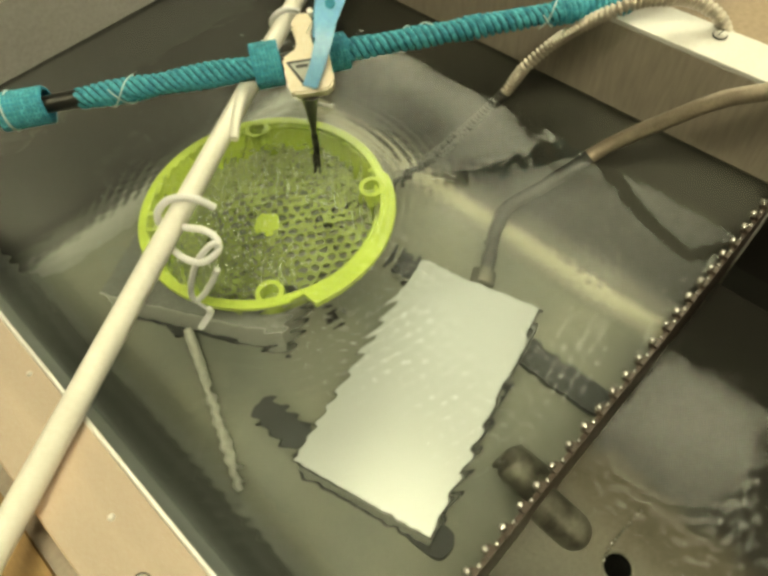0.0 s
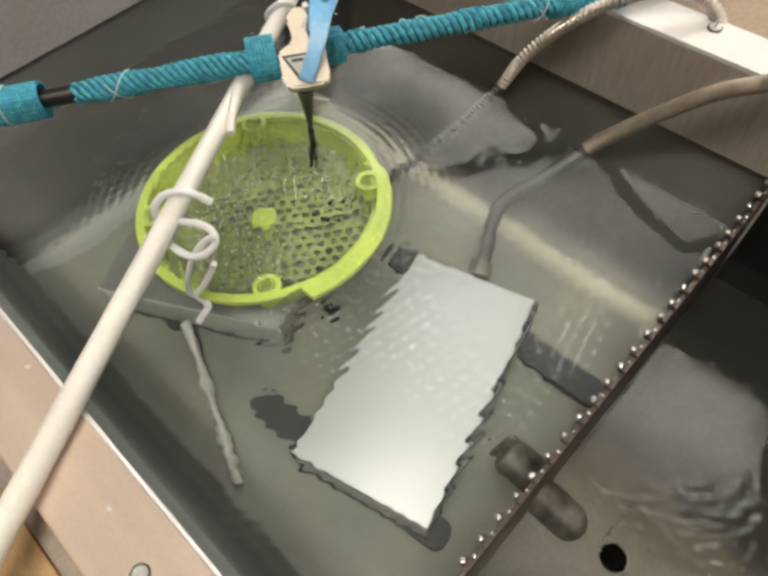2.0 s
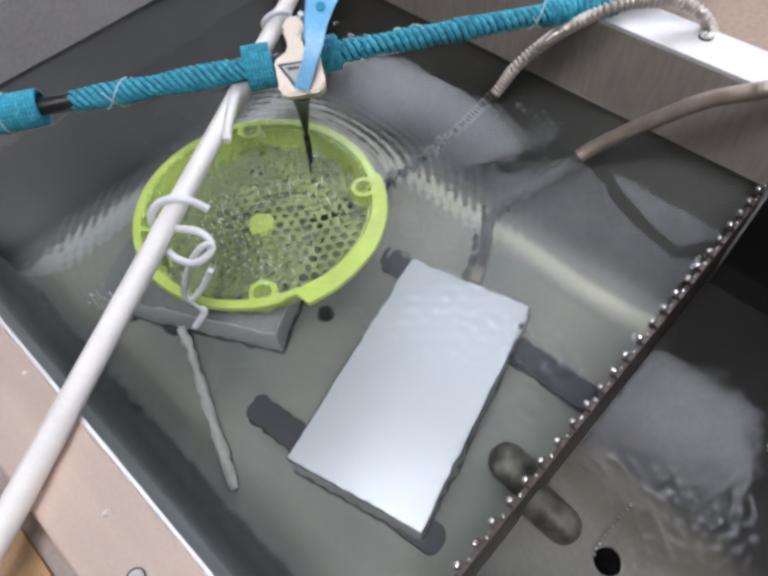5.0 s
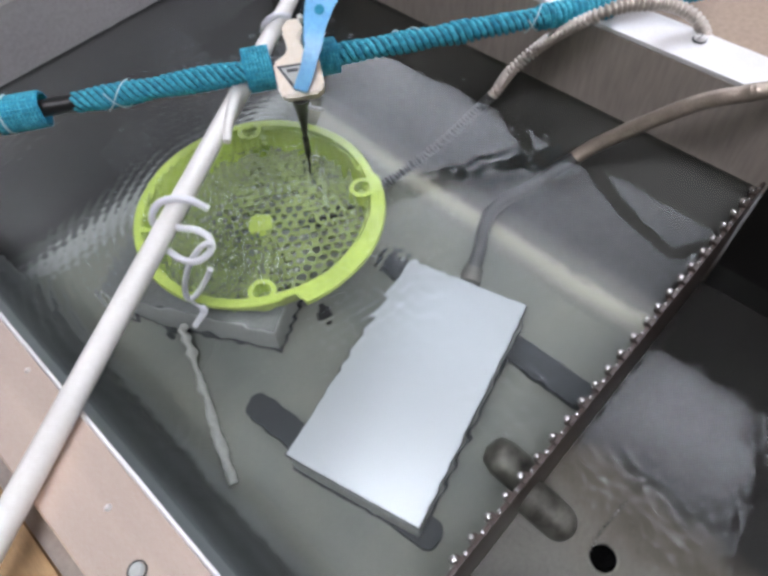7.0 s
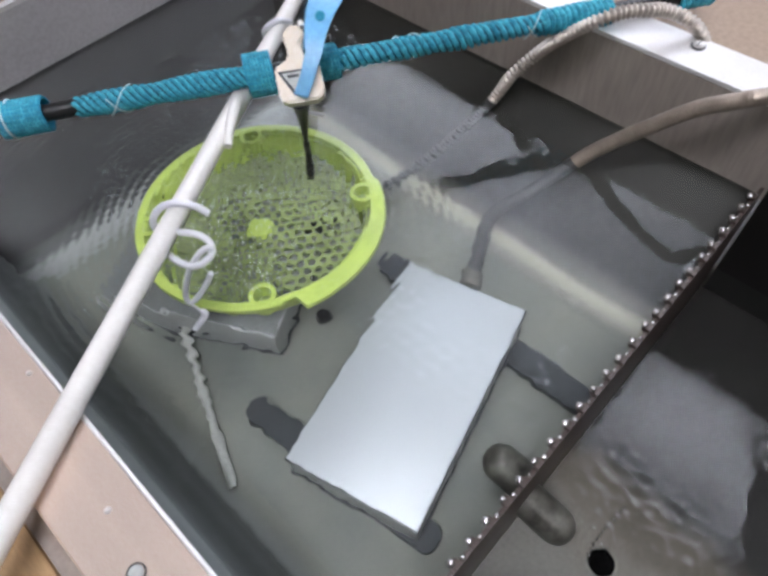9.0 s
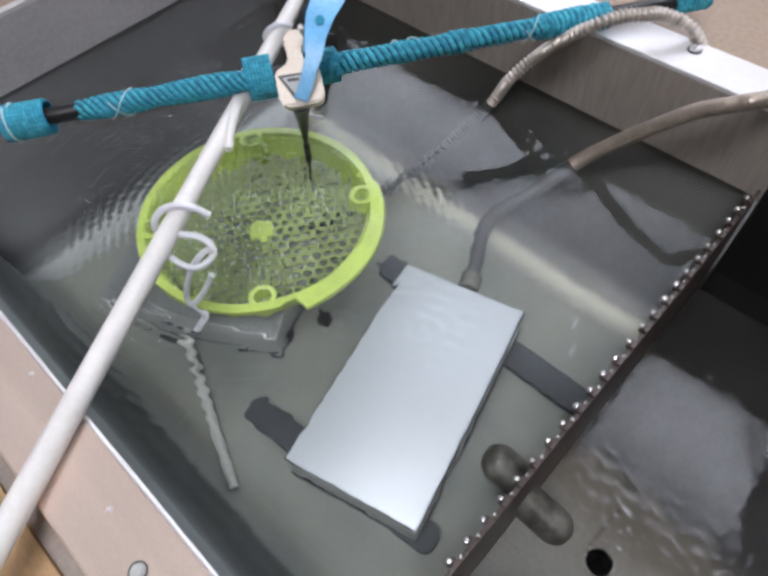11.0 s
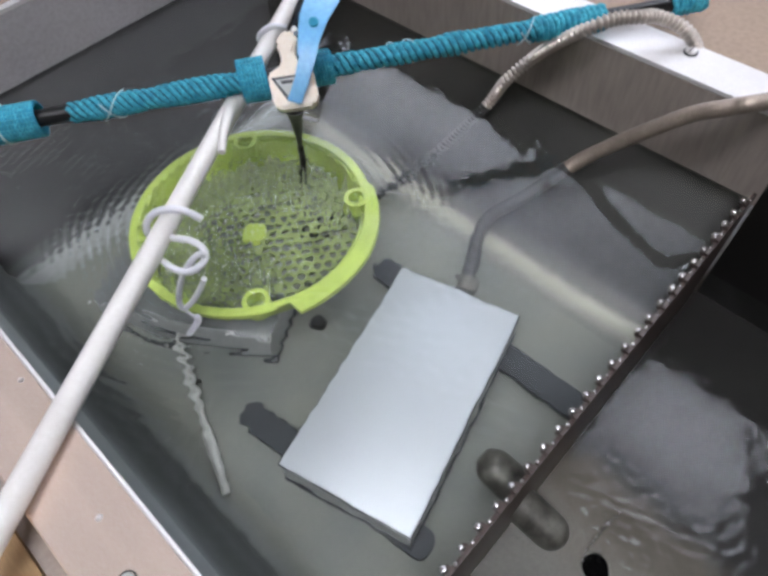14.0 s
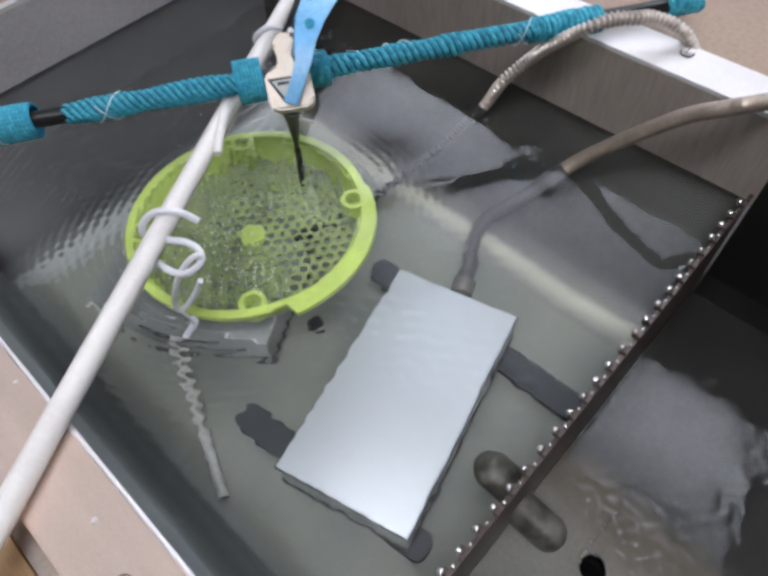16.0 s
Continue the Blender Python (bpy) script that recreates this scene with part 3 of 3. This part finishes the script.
# ---- rods, cords, hoses ----
def white_rod():
    a, b = Vector((-0.1391, 0.1838, 0.0920)), Vector((0.5326, 0.5935, 0.0654))
    t = thing("white_rod", ((a + b) / 2 - Vector((0, 0, 0.0095))), "white plastic rod laid across the tank flanges", "rod")
    part("shaft", tube([a + (b - a) * k / 20 for k in range(21)], 0.0080, 20), WHITE, t)
    part("prong", tube(spline([(0.2180, 0.4037, 0.0790), (0.1992, 0.3848, 0.0850), (0.1827, 0.3701, 0.0850), (0.1690, 0.3560, 0.0830)], 0.003), lambda q: 0.0062 - 0.045 * q, 12), WHITE, t, "short white cut-off prong")
    part("tie", tube(spline([(0.1137, 0.3068, 0.0880), (0.1082, 0.3132, 0.0960), (0.1007, 0.3220, 0.0990), (0.0923, 0.3301, 0.0960), (0.0841, 0.3337, 0.0880), (0.0825, 0.3331, 0.0770), (0.092, 0.324, 0.0715)], 0.002), 0.0028, 10), WIRE, t, "white coated wire loop")
    part("tie", tube(spline([(0.0881, 0.3256, 0.0780), (0.0914, 0.3102, 0.0840), (0.0968, 0.2988, 0.0860), (0.0988, 0.2874, 0.0840), (0.0937, 0.2814, 0.0800), (0.0826, 0.2847, 0.0760), (0.0768, 0.2968, 0.0740), (0.0746, 0.3173, 0.0740)], 0.002), 0.0026, 10), WIRE, t, "white coated wire loop")
    part("tie", tube(spline([(0.0970, 0.2840, 0.0780), (0.0929, 0.2822, 0.0880), (0.0853, 0.2876, 0.0800), (0.0772, 0.2937, 0.0650), (0.0700, 0.3010, 0.0400), (0.0691, 0.3026, 0.0250), (0.0761, 0.2980, 0.0300), (0.0855, 0.2919, 0.0450), (0.0900, 0.2880, 0.0560)], 0.002), 0.0023, 10), WIRE, t, "white coated wire loop")
    part("tie", tube(spline([(0.0691, 0.3026, 0.0250), (0.0720, 0.3005, 0.0140), (0.0747, 0.2989, 0.0060), (0.0688, 0.2995, 0.0005), (0.0619, 0.3001, -0.0060)], 0.002), lambda q: 0.0012 if q < 0.016 else 0.0027, 10), WIRE, t, "white coated wire end")
    part("tie", tube(spline([(0.3143, 0.4462, 0.0680), (0.3070, 0.4583, 0.0650), (0.2956, 0.4618, 0.0720), (0.2940, 0.4542, 0.0840), (0.3023, 0.4465, 0.0900), (0.3155, 0.4451, 0.0830)], 0.002), 0.0028, 10), WIRE, t, "white coated wire loop")
    part("tie", tube(spline([(0.2399, 0.3753, 0.0800), (0.2379, 0.3509, 0.0800), (0.2468, 0.3270, 0.0800)], 0.002), 0.0013, 8), WIRE, t, "thin white wire")


A0 = Vector((0.0571, 0.5076, 0.0985))
AD = (Vector((0.5607, 0.1873, 0.0865)) - A0).normalized()
AU = Vector((0, 0, 1))
AS = AD.cross(AU).normalized()


def helix(s0, s1, r, cord, starts, pitch, lump=0.0, phase=0.0):
    """One strand laid round the bar, beaded like twisted yarn."""
    bm = bmesh.new()
    n = int((s1 - s0) / min(0.0011, abs(pitch) / 18))
    line = []
    for i in range(n + 1):
        s = s0 + (s1 - s0) * i / n
        a = 2 * math.pi * s / pitch + phase
        rr = r + lump * noise.noise((s * 45, 2.0, 0.5))
        line.append(A0 + AD * s + rr * (math.cos(a) * AU + math.sin(a) * AS))
    return tube(line, lambda q: cord * (1 + 0.16 * math.sin(2 * math.pi * q / 0.0042)), 6, bm)


def along(s0, s1, r, wob=0.0, sides=24, bm=None):
    n = max(4, int((s1 - s0) / 0.002))
    return tube([A0 + AD * (s0 + (s1 - s0) * i / n) for i in range(n + 1)], lambda s: r + wob * noise.noise((s * 300, s0 * 31, 1.0)), sides, bm)


def hollow(s0, s1, ro, ri, sides=28):
    """A short open sleeve round the bar, a little out of round."""
    bm = bmesh.new()
    loops = []
    for k in range(sides):
        a = 2 * math.pi * k / sides
        d = math.cos(a) * AU + math.sin(a) * AS
        w = 0.0008 * math.sin(3 * a + s0 * 50)
        loops.append([bm.verts.new(A0 + AD * s + (rr + w) * d) for s, rr in ((s0, ri), (s0, ro), ((s0 + s1) / 2, ro - 0.0006), (s1, ro), (s1, ri))])
    for k in range(sides):
        a, b = loops[k], loops[(k + 1) % sides]
        for j in range(5):
            bm.faces.new((a[j], b[j], b[(j + 1) % 5], a[(j + 1) % 5]))
    bmesh.ops.recalc_face_normals(bm, faces=bm.faces)
    return bm


def wrapped_bar():
    t = thing("wrapped_bar", A0 + AD * 0.25 - Vector((0, 0, 0.01)), "black bar wrapped in turquoise cord lying over the rod", "bar")
    part("core", along(-0.15, 0.634, 0.0068), BLACK, t, "black bar")
    for s0, s1, p, n, pitch, cr in ((0.0615, 0.2050, 0, 5, 0.030, 0.0020), (0.2760, 0.5300, 1.2, 3, 0.0195, 0.0023)):
        c = part("cord_underlayer", along(s0 + 0.002, s1 - 0.002, 0.0074, 0.0006), CORD_GAP, t, "turquoise cord wound in slanting turns")
        for k in range(n):
            part("cord", helix(s0, s1, 0.0074, cr, 1, pitch, lump=0.0016, phase=p + k * 2 * math.pi / n), CORD, c)
    part("cord", helix(0.4650, 0.5350, 0.0092, 0.0026, 1, 0.0052, lump=0.0012), CORD, t, "turquoise cord wound thick")
    part("cord", helix(0.5970, 0.6330, 0.0085, 0.0026, 1, 0.005), CORD, t, "turquoise cord end")
    for a, b, ro, fine in ((0.0015, 0.0385, 0.0138, 0.0008), (0.2015, 0.2245, 0.0172, 0.0010), (0.254, 0.281, 0.0140, 0.0010)):
        sl = part("sleeve", hollow(a, b, ro, ro - 0.0016), CLOTH, t, "wide turquoise woven band")
        part("sleeve_cord", helix(a + 0.001, b - 0.001, ro, fine, 1, 0.0030, lump=0.0006), CORD, sl, "fine cord of a woven band")
        for k in range(24):
            part("sleeve_rib", helix(a + 0.001, b - 0.001, ro + 0.0002, 0.0007, 1, 9.0, phase=k * 2 * math.pi / 24), CORD, sl)
    part("thread", helix(0.008, 0.012, 0.0152, 0.0008, 1, 0.004), THREAD, t, "loose white thread")
    for s in (0.098, 0.342, 0.460):
        part("thread", helix(s - 0.010, s + 0.012, 0.0105, 0.0006, 1, 0.045, phase=1.0), THREAD, t, "loose white thread")
        part("thread", helix(s - 0.012, s + 0.010, 0.0105, 0.0006, 1, -0.045, phase=2.0), THREAD, t, "loose white thread")


def clamp():
    """Cream clamp with a blue strap, on the crossing of bar and rod; a black spike reaches into the water."""
    o = Vector((0.2368, 0.3398, 0.1120))
    R = Matrix(((0.6867, 0.6187, -0.3817), (-0.7252, 0.5470, -0.4182), (-0.0499, 0.5640, 0.8243)))
    px = 0.000413

    def put(bm):
        bmesh.ops.transform(bm, matrix=Matrix.Translation(o) @ R.to_4x4(), verts=bm.verts)
        return bm

    def flat(pts, z0, z1, bevel=0.0):
        return put(prism([(x * px, y * px) for x, y in pts], z0, z1, bevel))
    t = thing("clamp_probe", o - Vector((0, 0, 0.02)), "cream plastic clamp with a blue strap and a black spike", "clamp")
    part("body", flat([(-45, 22), (-18, 42), (-22, 66), (-30, 80), (-25, 98), (-8, 108), (8, 100), (12, 84), (4, 68), (14, 44), (40, 34), (52, -18), (44, -34), (0, -42), (-24, -44), (-33, -34)], -0.008, 0.006, 0.0018), CREAM, t)
    part("label_frame", flat([(-38, 14), (30, 24), (-4, -30)], 0.006, 0.0066), INK, t, "dark triangle outline")
    part("label", flat([(-29, 10), (19, 18), (-4, -20)], 0.0066, 0.0071), LABEL, t, "grey triangle")
    part("label_mark", flat([(-20, 8), (4, 11), (3, 5), (-17, 2)], 0.0071, 0.0074), INK, t)
    # strap: a curved ribbon from the clamp's foot up past the bar
    path = [(8, -34, 0.010), (22, 0, 0.014), (34, 40, 0.018), (38, 80, 0.018), (46, 120, 0.014), (61, 165, 0.006), (70, 200, -0.006)]
    widths = [13, 13, 15, 20, 26, 32, 31]
    bm = bmesh.new()
    rows = []
    for (x, y, z), w in zip(path, widths):
        rows.append([bm.verts.new((x * px + dx * w * px, y * px - dx * 4 * px, z + dz)) for dx, dz in ((-1, -0.0012), (1, -0.0012), (1, 0.0012), (-1, 0.0012))])
    for a, b in zip(rows, rows[1:]):
        for k in range(4):
            bm.faces.new((a[k], a[(k + 1) % 4], b[(k + 1) % 4], b[k]))
    bm.faces.new(rows[0][::-1]), bm.faces.new(rows[-1])
    bmesh.ops.recalc_face_normals(bm, faces=bm.faces)
    bmesh.ops.bevel(bm, geom=list(bm.edges), offset=0.0007, segments=2, affect="EDGES")
    st = part("strap", put(bm), SKYBLUE, t, "sky blue plastic strap", smooth=60)
    for x, y, z, r, mat in ((46, 108, 0.0172, 9, CLOTH), (44, 168, 0.0085, 7, CLOTH)):
        part("spot", put(cyl((x * px, y * px, z), r * px, 0.0012, 14)), mat, st)
    # second leg of the strap behind
    part("strap_back", put(tube(spline([(20 * px, 60 * px, 0.002), (22 * px, 110 * px, 0.001), (24 * px, 150 * px, -0.003), (30 * px, 200 * px, -0.010)], 0.003), 0.0045, 10)), SKYBLUE, t, "sky blue rear leg")
    part("dark_wire", put(tube(spline([(-6 * px, 104 * px, 0.0), (6 * px, 130 * px, 0.004), (16 * px, 165 * px, 0.0), (26 * px, 205 * px, -0.004)], 0.003), 0.0022, 8)), BLACK, t, "black wire")
    part("pin", put(cyl((6 * px, 108 * px, -0.002), 0.0024, 0.008, 12, bevel=0.0006)), WHITE, t, "white pin")
    line = spline([(0.2325, 0.3357, 0.1010), (0.2433, 0.3527, 0.0660), (0.2524, 0.3684, 0.0220), (0.2550, 0.3730, -0.0020), (0.2451, 0.3627, -0.0250)], 0.003)
    L = sum((b - a).length for a, b in zip(line, line[1:]))
    part("spike", tube(line, lambda s: 0.0092 - 0.0072 * min(1, s / L / 0.62) ** 0.7 if s / L < 0.62 else 0.0032, 14), BLACK, t, "tapering black spike")


HOSE_A = [(0.5383, 0.1361, 0.0630), (0.5364, 0.1405, 0.0740), (0.5309, 0.1494, 0.0875), (0.5245, 0.1627, 0.0965), (0.5120, 0.1779, 0.1030), (0.5000, 0.1839, 0.1060), (0.4838, 0.1980, 0.1070), (0.4683, 0.2112, 0.1020), (0.4613, 0.2362, 0.0800), (0.4580, 0.2590, 0.0540), (0.4440, 0.2755, 0.0290), (0.4337, 0.2870, 0.0000), (0.3785, 0.3068, -0.0600), (0.3215, 0.3259, -0.0930), (0.24, 0.345, -0.0985), (0.17, 0.37, -0.0985)]
HOSE_B = [(0.60, -0.06, 0.0640), (0.57, -0.02, 0.0900), (0.5193, 0.0200, 0.1000), (0.464, 0.062, 0.1010), (0.455, 0.079, 0.0932), (0.448, 0.102, 0.0782), (0.438, 0.127, 0.0538), (0.429, 0.152, 0.0262), (0.415, 0.173, 0.0012), (0.3724, 0.1921, -0.0300), (0.3466, 0.2106, -0.0600), (0.3267, 0.2089, -0.0750), (0.3040, 0.1976, -0.0880), (0.272, 0.182, -0.0885)]


def hose(points, label, r, metal):
    t = thing("metal_hose", points[0], label, "hose", "hoses into the bath")
    line = spline(points, 0.0007)
    cut = next(i for i, q in enumerate(line) if q.z < -0.001)
    deep, pitch = (0.0002, 0.0024) if metal is HOSE_BROWN else (0.0013, 0.0047)
    rib = lambda s: r + deep * math.sin(2 * math.pi * s / pitch)
    part("corrugated_tube", tube(line[:cut + 1], rib, 14), metal, t, smooth=80)
    part("sunk_tube", tube(line[cut:], rib, 14), HOSE_DIM, t, "sunk part of the hose, coloured dim for the water", smooth=80)
    a, b = Vector(points[-1]), Vector(points[-2])
    part("fitting", cyl(a, 0.0098, 0.016, 20, bevel=0.001, axis=(b - a)), PIPE, t, "plain steel end fitting")


# ---- water ----
WX, WY, WI, WR = 0.179, 0.3605, 0.1062, 0.3185


def wave_disc(name, cx, cy, r0, r, nr, nt, height, label, fade=0.018):
    """A round piece of the water's surface, or a ring from r0 out; its ripples fade out at its edges."""
    rr = np.linspace(r0 if r0 else r / nr, r, nr)
    tt = np.linspace(0, 2 * np.pi, nt, endpoint=False)
    R, T = np.meshgrid(rr, tt, indexing="ij")
    X, Y = R * np.cos(T), R * np.sin(T)
    edge = np.clip((r - R) / fade, 0, 1) * (np.clip((R - r0) / 0.006, 0, 1) if r0 else 1)
    Z = height(X, Y, R, T) * edge
    v = np.stack([X, Y, Z], -1).reshape(-1, 3).tolist()
    i = np.arange(nr - 1)[:, None] * nt
    k = np.arange(nt)[None, :]
    n = (k + 1) % nt
    f = np.stack([i + k, i + nt + k, i + nt + n, i + n], -1).reshape(-1, 4).tolist()
    if not r0:
        f.append(tuple(range(nt)))
    me = bpy.data.meshes.new(name)
    me.from_pydata(v, [], f)
    me.materials.append(WATER)
    me.polygons.foreach_set("use_smooth", [True] * len(me.polygons))
    ob = new(name, me)
    ob.location = (cx, cy, 0)
    ob.visible_shadow = False
    return tagged(ob, label, "water", kind="structure")


def soft_noise(X, Y, seed, freq, n=7):
    g = np.random.default_rng(seed)
    out = np.zeros_like(X)
    for _ in range(n):
        a, p, q = g.uniform(0, 2 * np.pi), g.uniform(0, 2 * np.pi), g.uniform(0.6, 1.5)
        out += np.sin(freq * q * (X * np.cos(a) + Y * np.sin(a)) + p)
    return out / math.sqrt(n)


def lobe(T, R, at, half, soft, reach):
    """One where the water is rough: a sector about the direction at, out to the reach."""
    away = np.abs((np.degrees(T) - at + 180) % 360 - 180)
    return np.clip((half + soft - away) / soft, 0, 1) * np.clip((reach - R) / 0.05, 0, 1)


def ripples(X, Y, R, T):
    """Rings from the basket crossed by rings thrown back from the walls; one wide sector is far rougher than the rest."""
    k = 2 * np.pi / 0.0086
    rough = 0.026 + 0.23 * np.maximum(lobe(T, R, -92, 26, 30, 0.40), lobe(T, R, -35, 36, 40, 0.235)) * (0.6 + 0.4 * np.clip((0.29 - R) / 0.1, 0, 1)) + 0.22 * lobe(T, R, 102, 20, 22, 0.20)
    h = 0.8 * np.sin(k * R + 1.6 * soft_noise(X, Y, 3, 40)) + 0.35 * soft_noise(X, Y, 64, 640, 20)
    for n, (sx, sy, w, l) in enumerate(((0.33, 0.05, 0.14, 0.0088), (-0.12, -0.36, 0.12, 0.0080), (0.20, -0.40, 0.12, 0.0094), (-0.36, -0.06, 0.10, 0.0078))):
        d = np.hypot(X - sx, Y - sy)
        h += w * np.sin(2 * np.pi / l * d + 1.2 * soft_noise(X, Y, 40 + n, 45)) * np.clip(0.8 + 0.6 * soft_noise(X, Y, 50 + n, 26), 0, 1.6)
    patch = np.clip(0.75 + 0.6 * soft_noise(X, Y, 9, 38), 0.10, 1.6)
    swell = 0.00012 * soft_noise(X, Y, 5, 60) + 0.050 / 420 * soft_noise(X, Y, 61, 420, 18) * np.clip(0.7 + 0.5 * soft_noise(X, Y, 62, 40), 0.15, 1.5)
    return h * rough * patch / k + swell


def stirred(X, Y, R, T):
    """Uneven streaked waves over the pierced bottom of the basket, calmer towards one side."""
    k = 2 * np.pi / 0.0082
    u, v = X * 0.80 - Y * 0.60, X * 0.60 + Y * 0.80
    calm = np.clip(1.2 - 8.0 * (X * 0.72 - Y * 0.69), 0.72, 1.9)
    streak = 0.75 * soft_noise(u, 0.22 * v, 27, 1000, 12) + 0.45 * np.sin(k * u + 2.6 * soft_noise(X, Y, 21, 70)) + 0.55 * soft_noise(X, Y, 23, 560, 14)
    return 0.95 * calm * np.clip(0.75 + 0.5 * soft_noise(X, Y, 25, 34), 0.15, 1.5) * streak / k


def churn(X, Y, R, T):
    return (0.00008 * soft_noise(X, Y, 31, 430, 24) + 0.00005 * soft_noise(X, Y, 37, 900, 24)) * np.clip(0.6 + 0.8 * soft_noise(X, Y, 35, 45), 0, 1.4) + 0.00005 * soft_noise(X, Y, 33, 120)


def sheet(name, x0, x1, y0, y1, cx, cy, r, label, lively=1.0):
    """The rest of the surface, from the round piece's edge to the tank's walls, with a slight swell."""
    nt, nr = 720, 130
    v, f = [], []
    for k in range(nt):
        a = 2 * math.pi * k / nt
        c, s = math.cos(a), math.sin(a)
        far = max(r + 0.0004, min([(x1 - cx) / c if c > 1e-9 else 9, (x0 - cx) / c if c < -1e-9 else 9, (y1 - cy) / s if s > 1e-9 else 9, (y0 - cy) / s if s < -1e-9 else 9]))
        for i in range(nr):
            d = r + (far - r) * i / (nr - 1)
            x, y = cx + c * d, cy + s * d
            fade = min(1, (d - r) / 0.02)
            shiver = noise.noise((x * 230, y * 230, 5.0)) * (1 + noise.noise((x * 24, y * 24, 1.0)))
            v.append((x, y, lively * fade * (0.0002 * (noise.noise((x * 38, y * 38, 7.0)) + 0.35 * noise.noise((x * 120, y * 120, 3.0))) + 0.00009 * shiver)))
    for k in range(nt):
        n = (k + 1) % nt
        for i in range(nr - 1):
            f.append((k * nr + i, k * nr + i + 1, n * nr + i + 1, n * nr + i))
    me = bpy.data.meshes.new(name)
    me.from_pydata(v, [], f)
    me.materials.append(WATER)
    me.polygons.foreach_set("use_smooth", [True] * len(me.polygons))
    ob = new(name, me)
    ob.visible_shadow = False
    return tagged(ob, label, "water", kind="structure")


room()
TANK = tank()
weir(TANK)
bench()
under_water()
basket()
white_rod()
wrapped_bar()
clamp()
hose(HOSE_A, "corrugated metal hose arching over the flange into the water", 0.0051, HOSE)
hose(HOSE_B, "corrugated metal hose lying over the flange into the water", 0.0067, HOSE_BROWN)
sheet("water", XA, XB, YW, YD, WX, WY, WR, "clear still water in a steel tank")
sheet("water_overflow", XA, XB, YS, YW - 0.0035, 0.23, -0.06, 0.082, "clear water in the overflow compartment", 1.3)
RIPPLES = wave_disc("water_ripples", WX, WY, WI, WR, 200, 1400, ripples, "rippled water round the green basket")
STIRRED = wave_disc("water_basket", WX, WY, 0, WI, 110, 360, stirred, "stirred water inside the green basket", 0.006)
LOW = -0.115
bpy.data.objects["water_overflow"].location.z = LOW
CHURN = wave_disc("water_churn", 0.23, -0.06, 0, 0.082, 90, 200, churn, "churned water behind the overflow edge")

# opaque white flecks: bubbles with their sparkle put into the colour
g = random.Random(12)
bm = bmesh.new()
for _ in range(170):
    x, y, q = g.gauss(-0.046, 0.024), g.gauss(-0.014, 0.036), g.uniform(0.0003, 0.0008)
    if math.hypot(x, y) < 0.095:
        bmesh.ops.create_icosphere(bm, subdivisions=1, radius=q, matrix=Matrix.Translation((x, y, 0.0008)) @ Matrix.Rotation(radians(53), 4, "Z") @ Matrix.Diagonal((g.uniform(1, 3.2), 1, 0.6, 1)))
FOAM = new("bubbles", mesh_of("bubbles", bm, BUBBLE, 180))
FOAM.parent = STIRRED
tagged(FOAM, "white flecks for bubbles and glints on stirred water", kind="stuff")


def motions():
    """The rippled water swings and drifts round, its rough side away from the steel box after five seconds."""
    rows, rows2, rows3 = [], [], []
    keys = ((0.0, 0.0), (4.25, 7.0), (6.4, 170.0), (9.2, 192.0), (12.5, 212.0), (14.5, 216.0), (16.0, 226.0))
    for i in range(65):
        t = i * 0.25
        (t0, a0), (t1, a1) = next((p, q) for p, q in zip(keys, keys[1:]) if t <= q[0])
        u = (t - t0) / (t1 - t0)
        a = a0 + (a1 - a0) * (u * u * (3 - 2 * u) if t0 == 4.25 else u)
        a += (0.9 if i % 2 else -0.9) * (0.6 + 0.4 * math.sin(i * 1.7))
        rows.append((t, pose(WX, WY, 0.0, 0, 0, a)))
        rows3.append((t, pose(WX, WY, 0.0, 0, 0, 5 * math.sin(i * 1.9) + 3 * math.sin(i * 0.7))))
        rows2.append((t, pose(0.23, -0.06, LOW, 0, 0, 14 * t + 3 * math.sin(i * 2.1))))
    walk(RIPPLES, rows)
    walk(CHURN, rows2)
    walk(STIRRED, rows3)


motions()
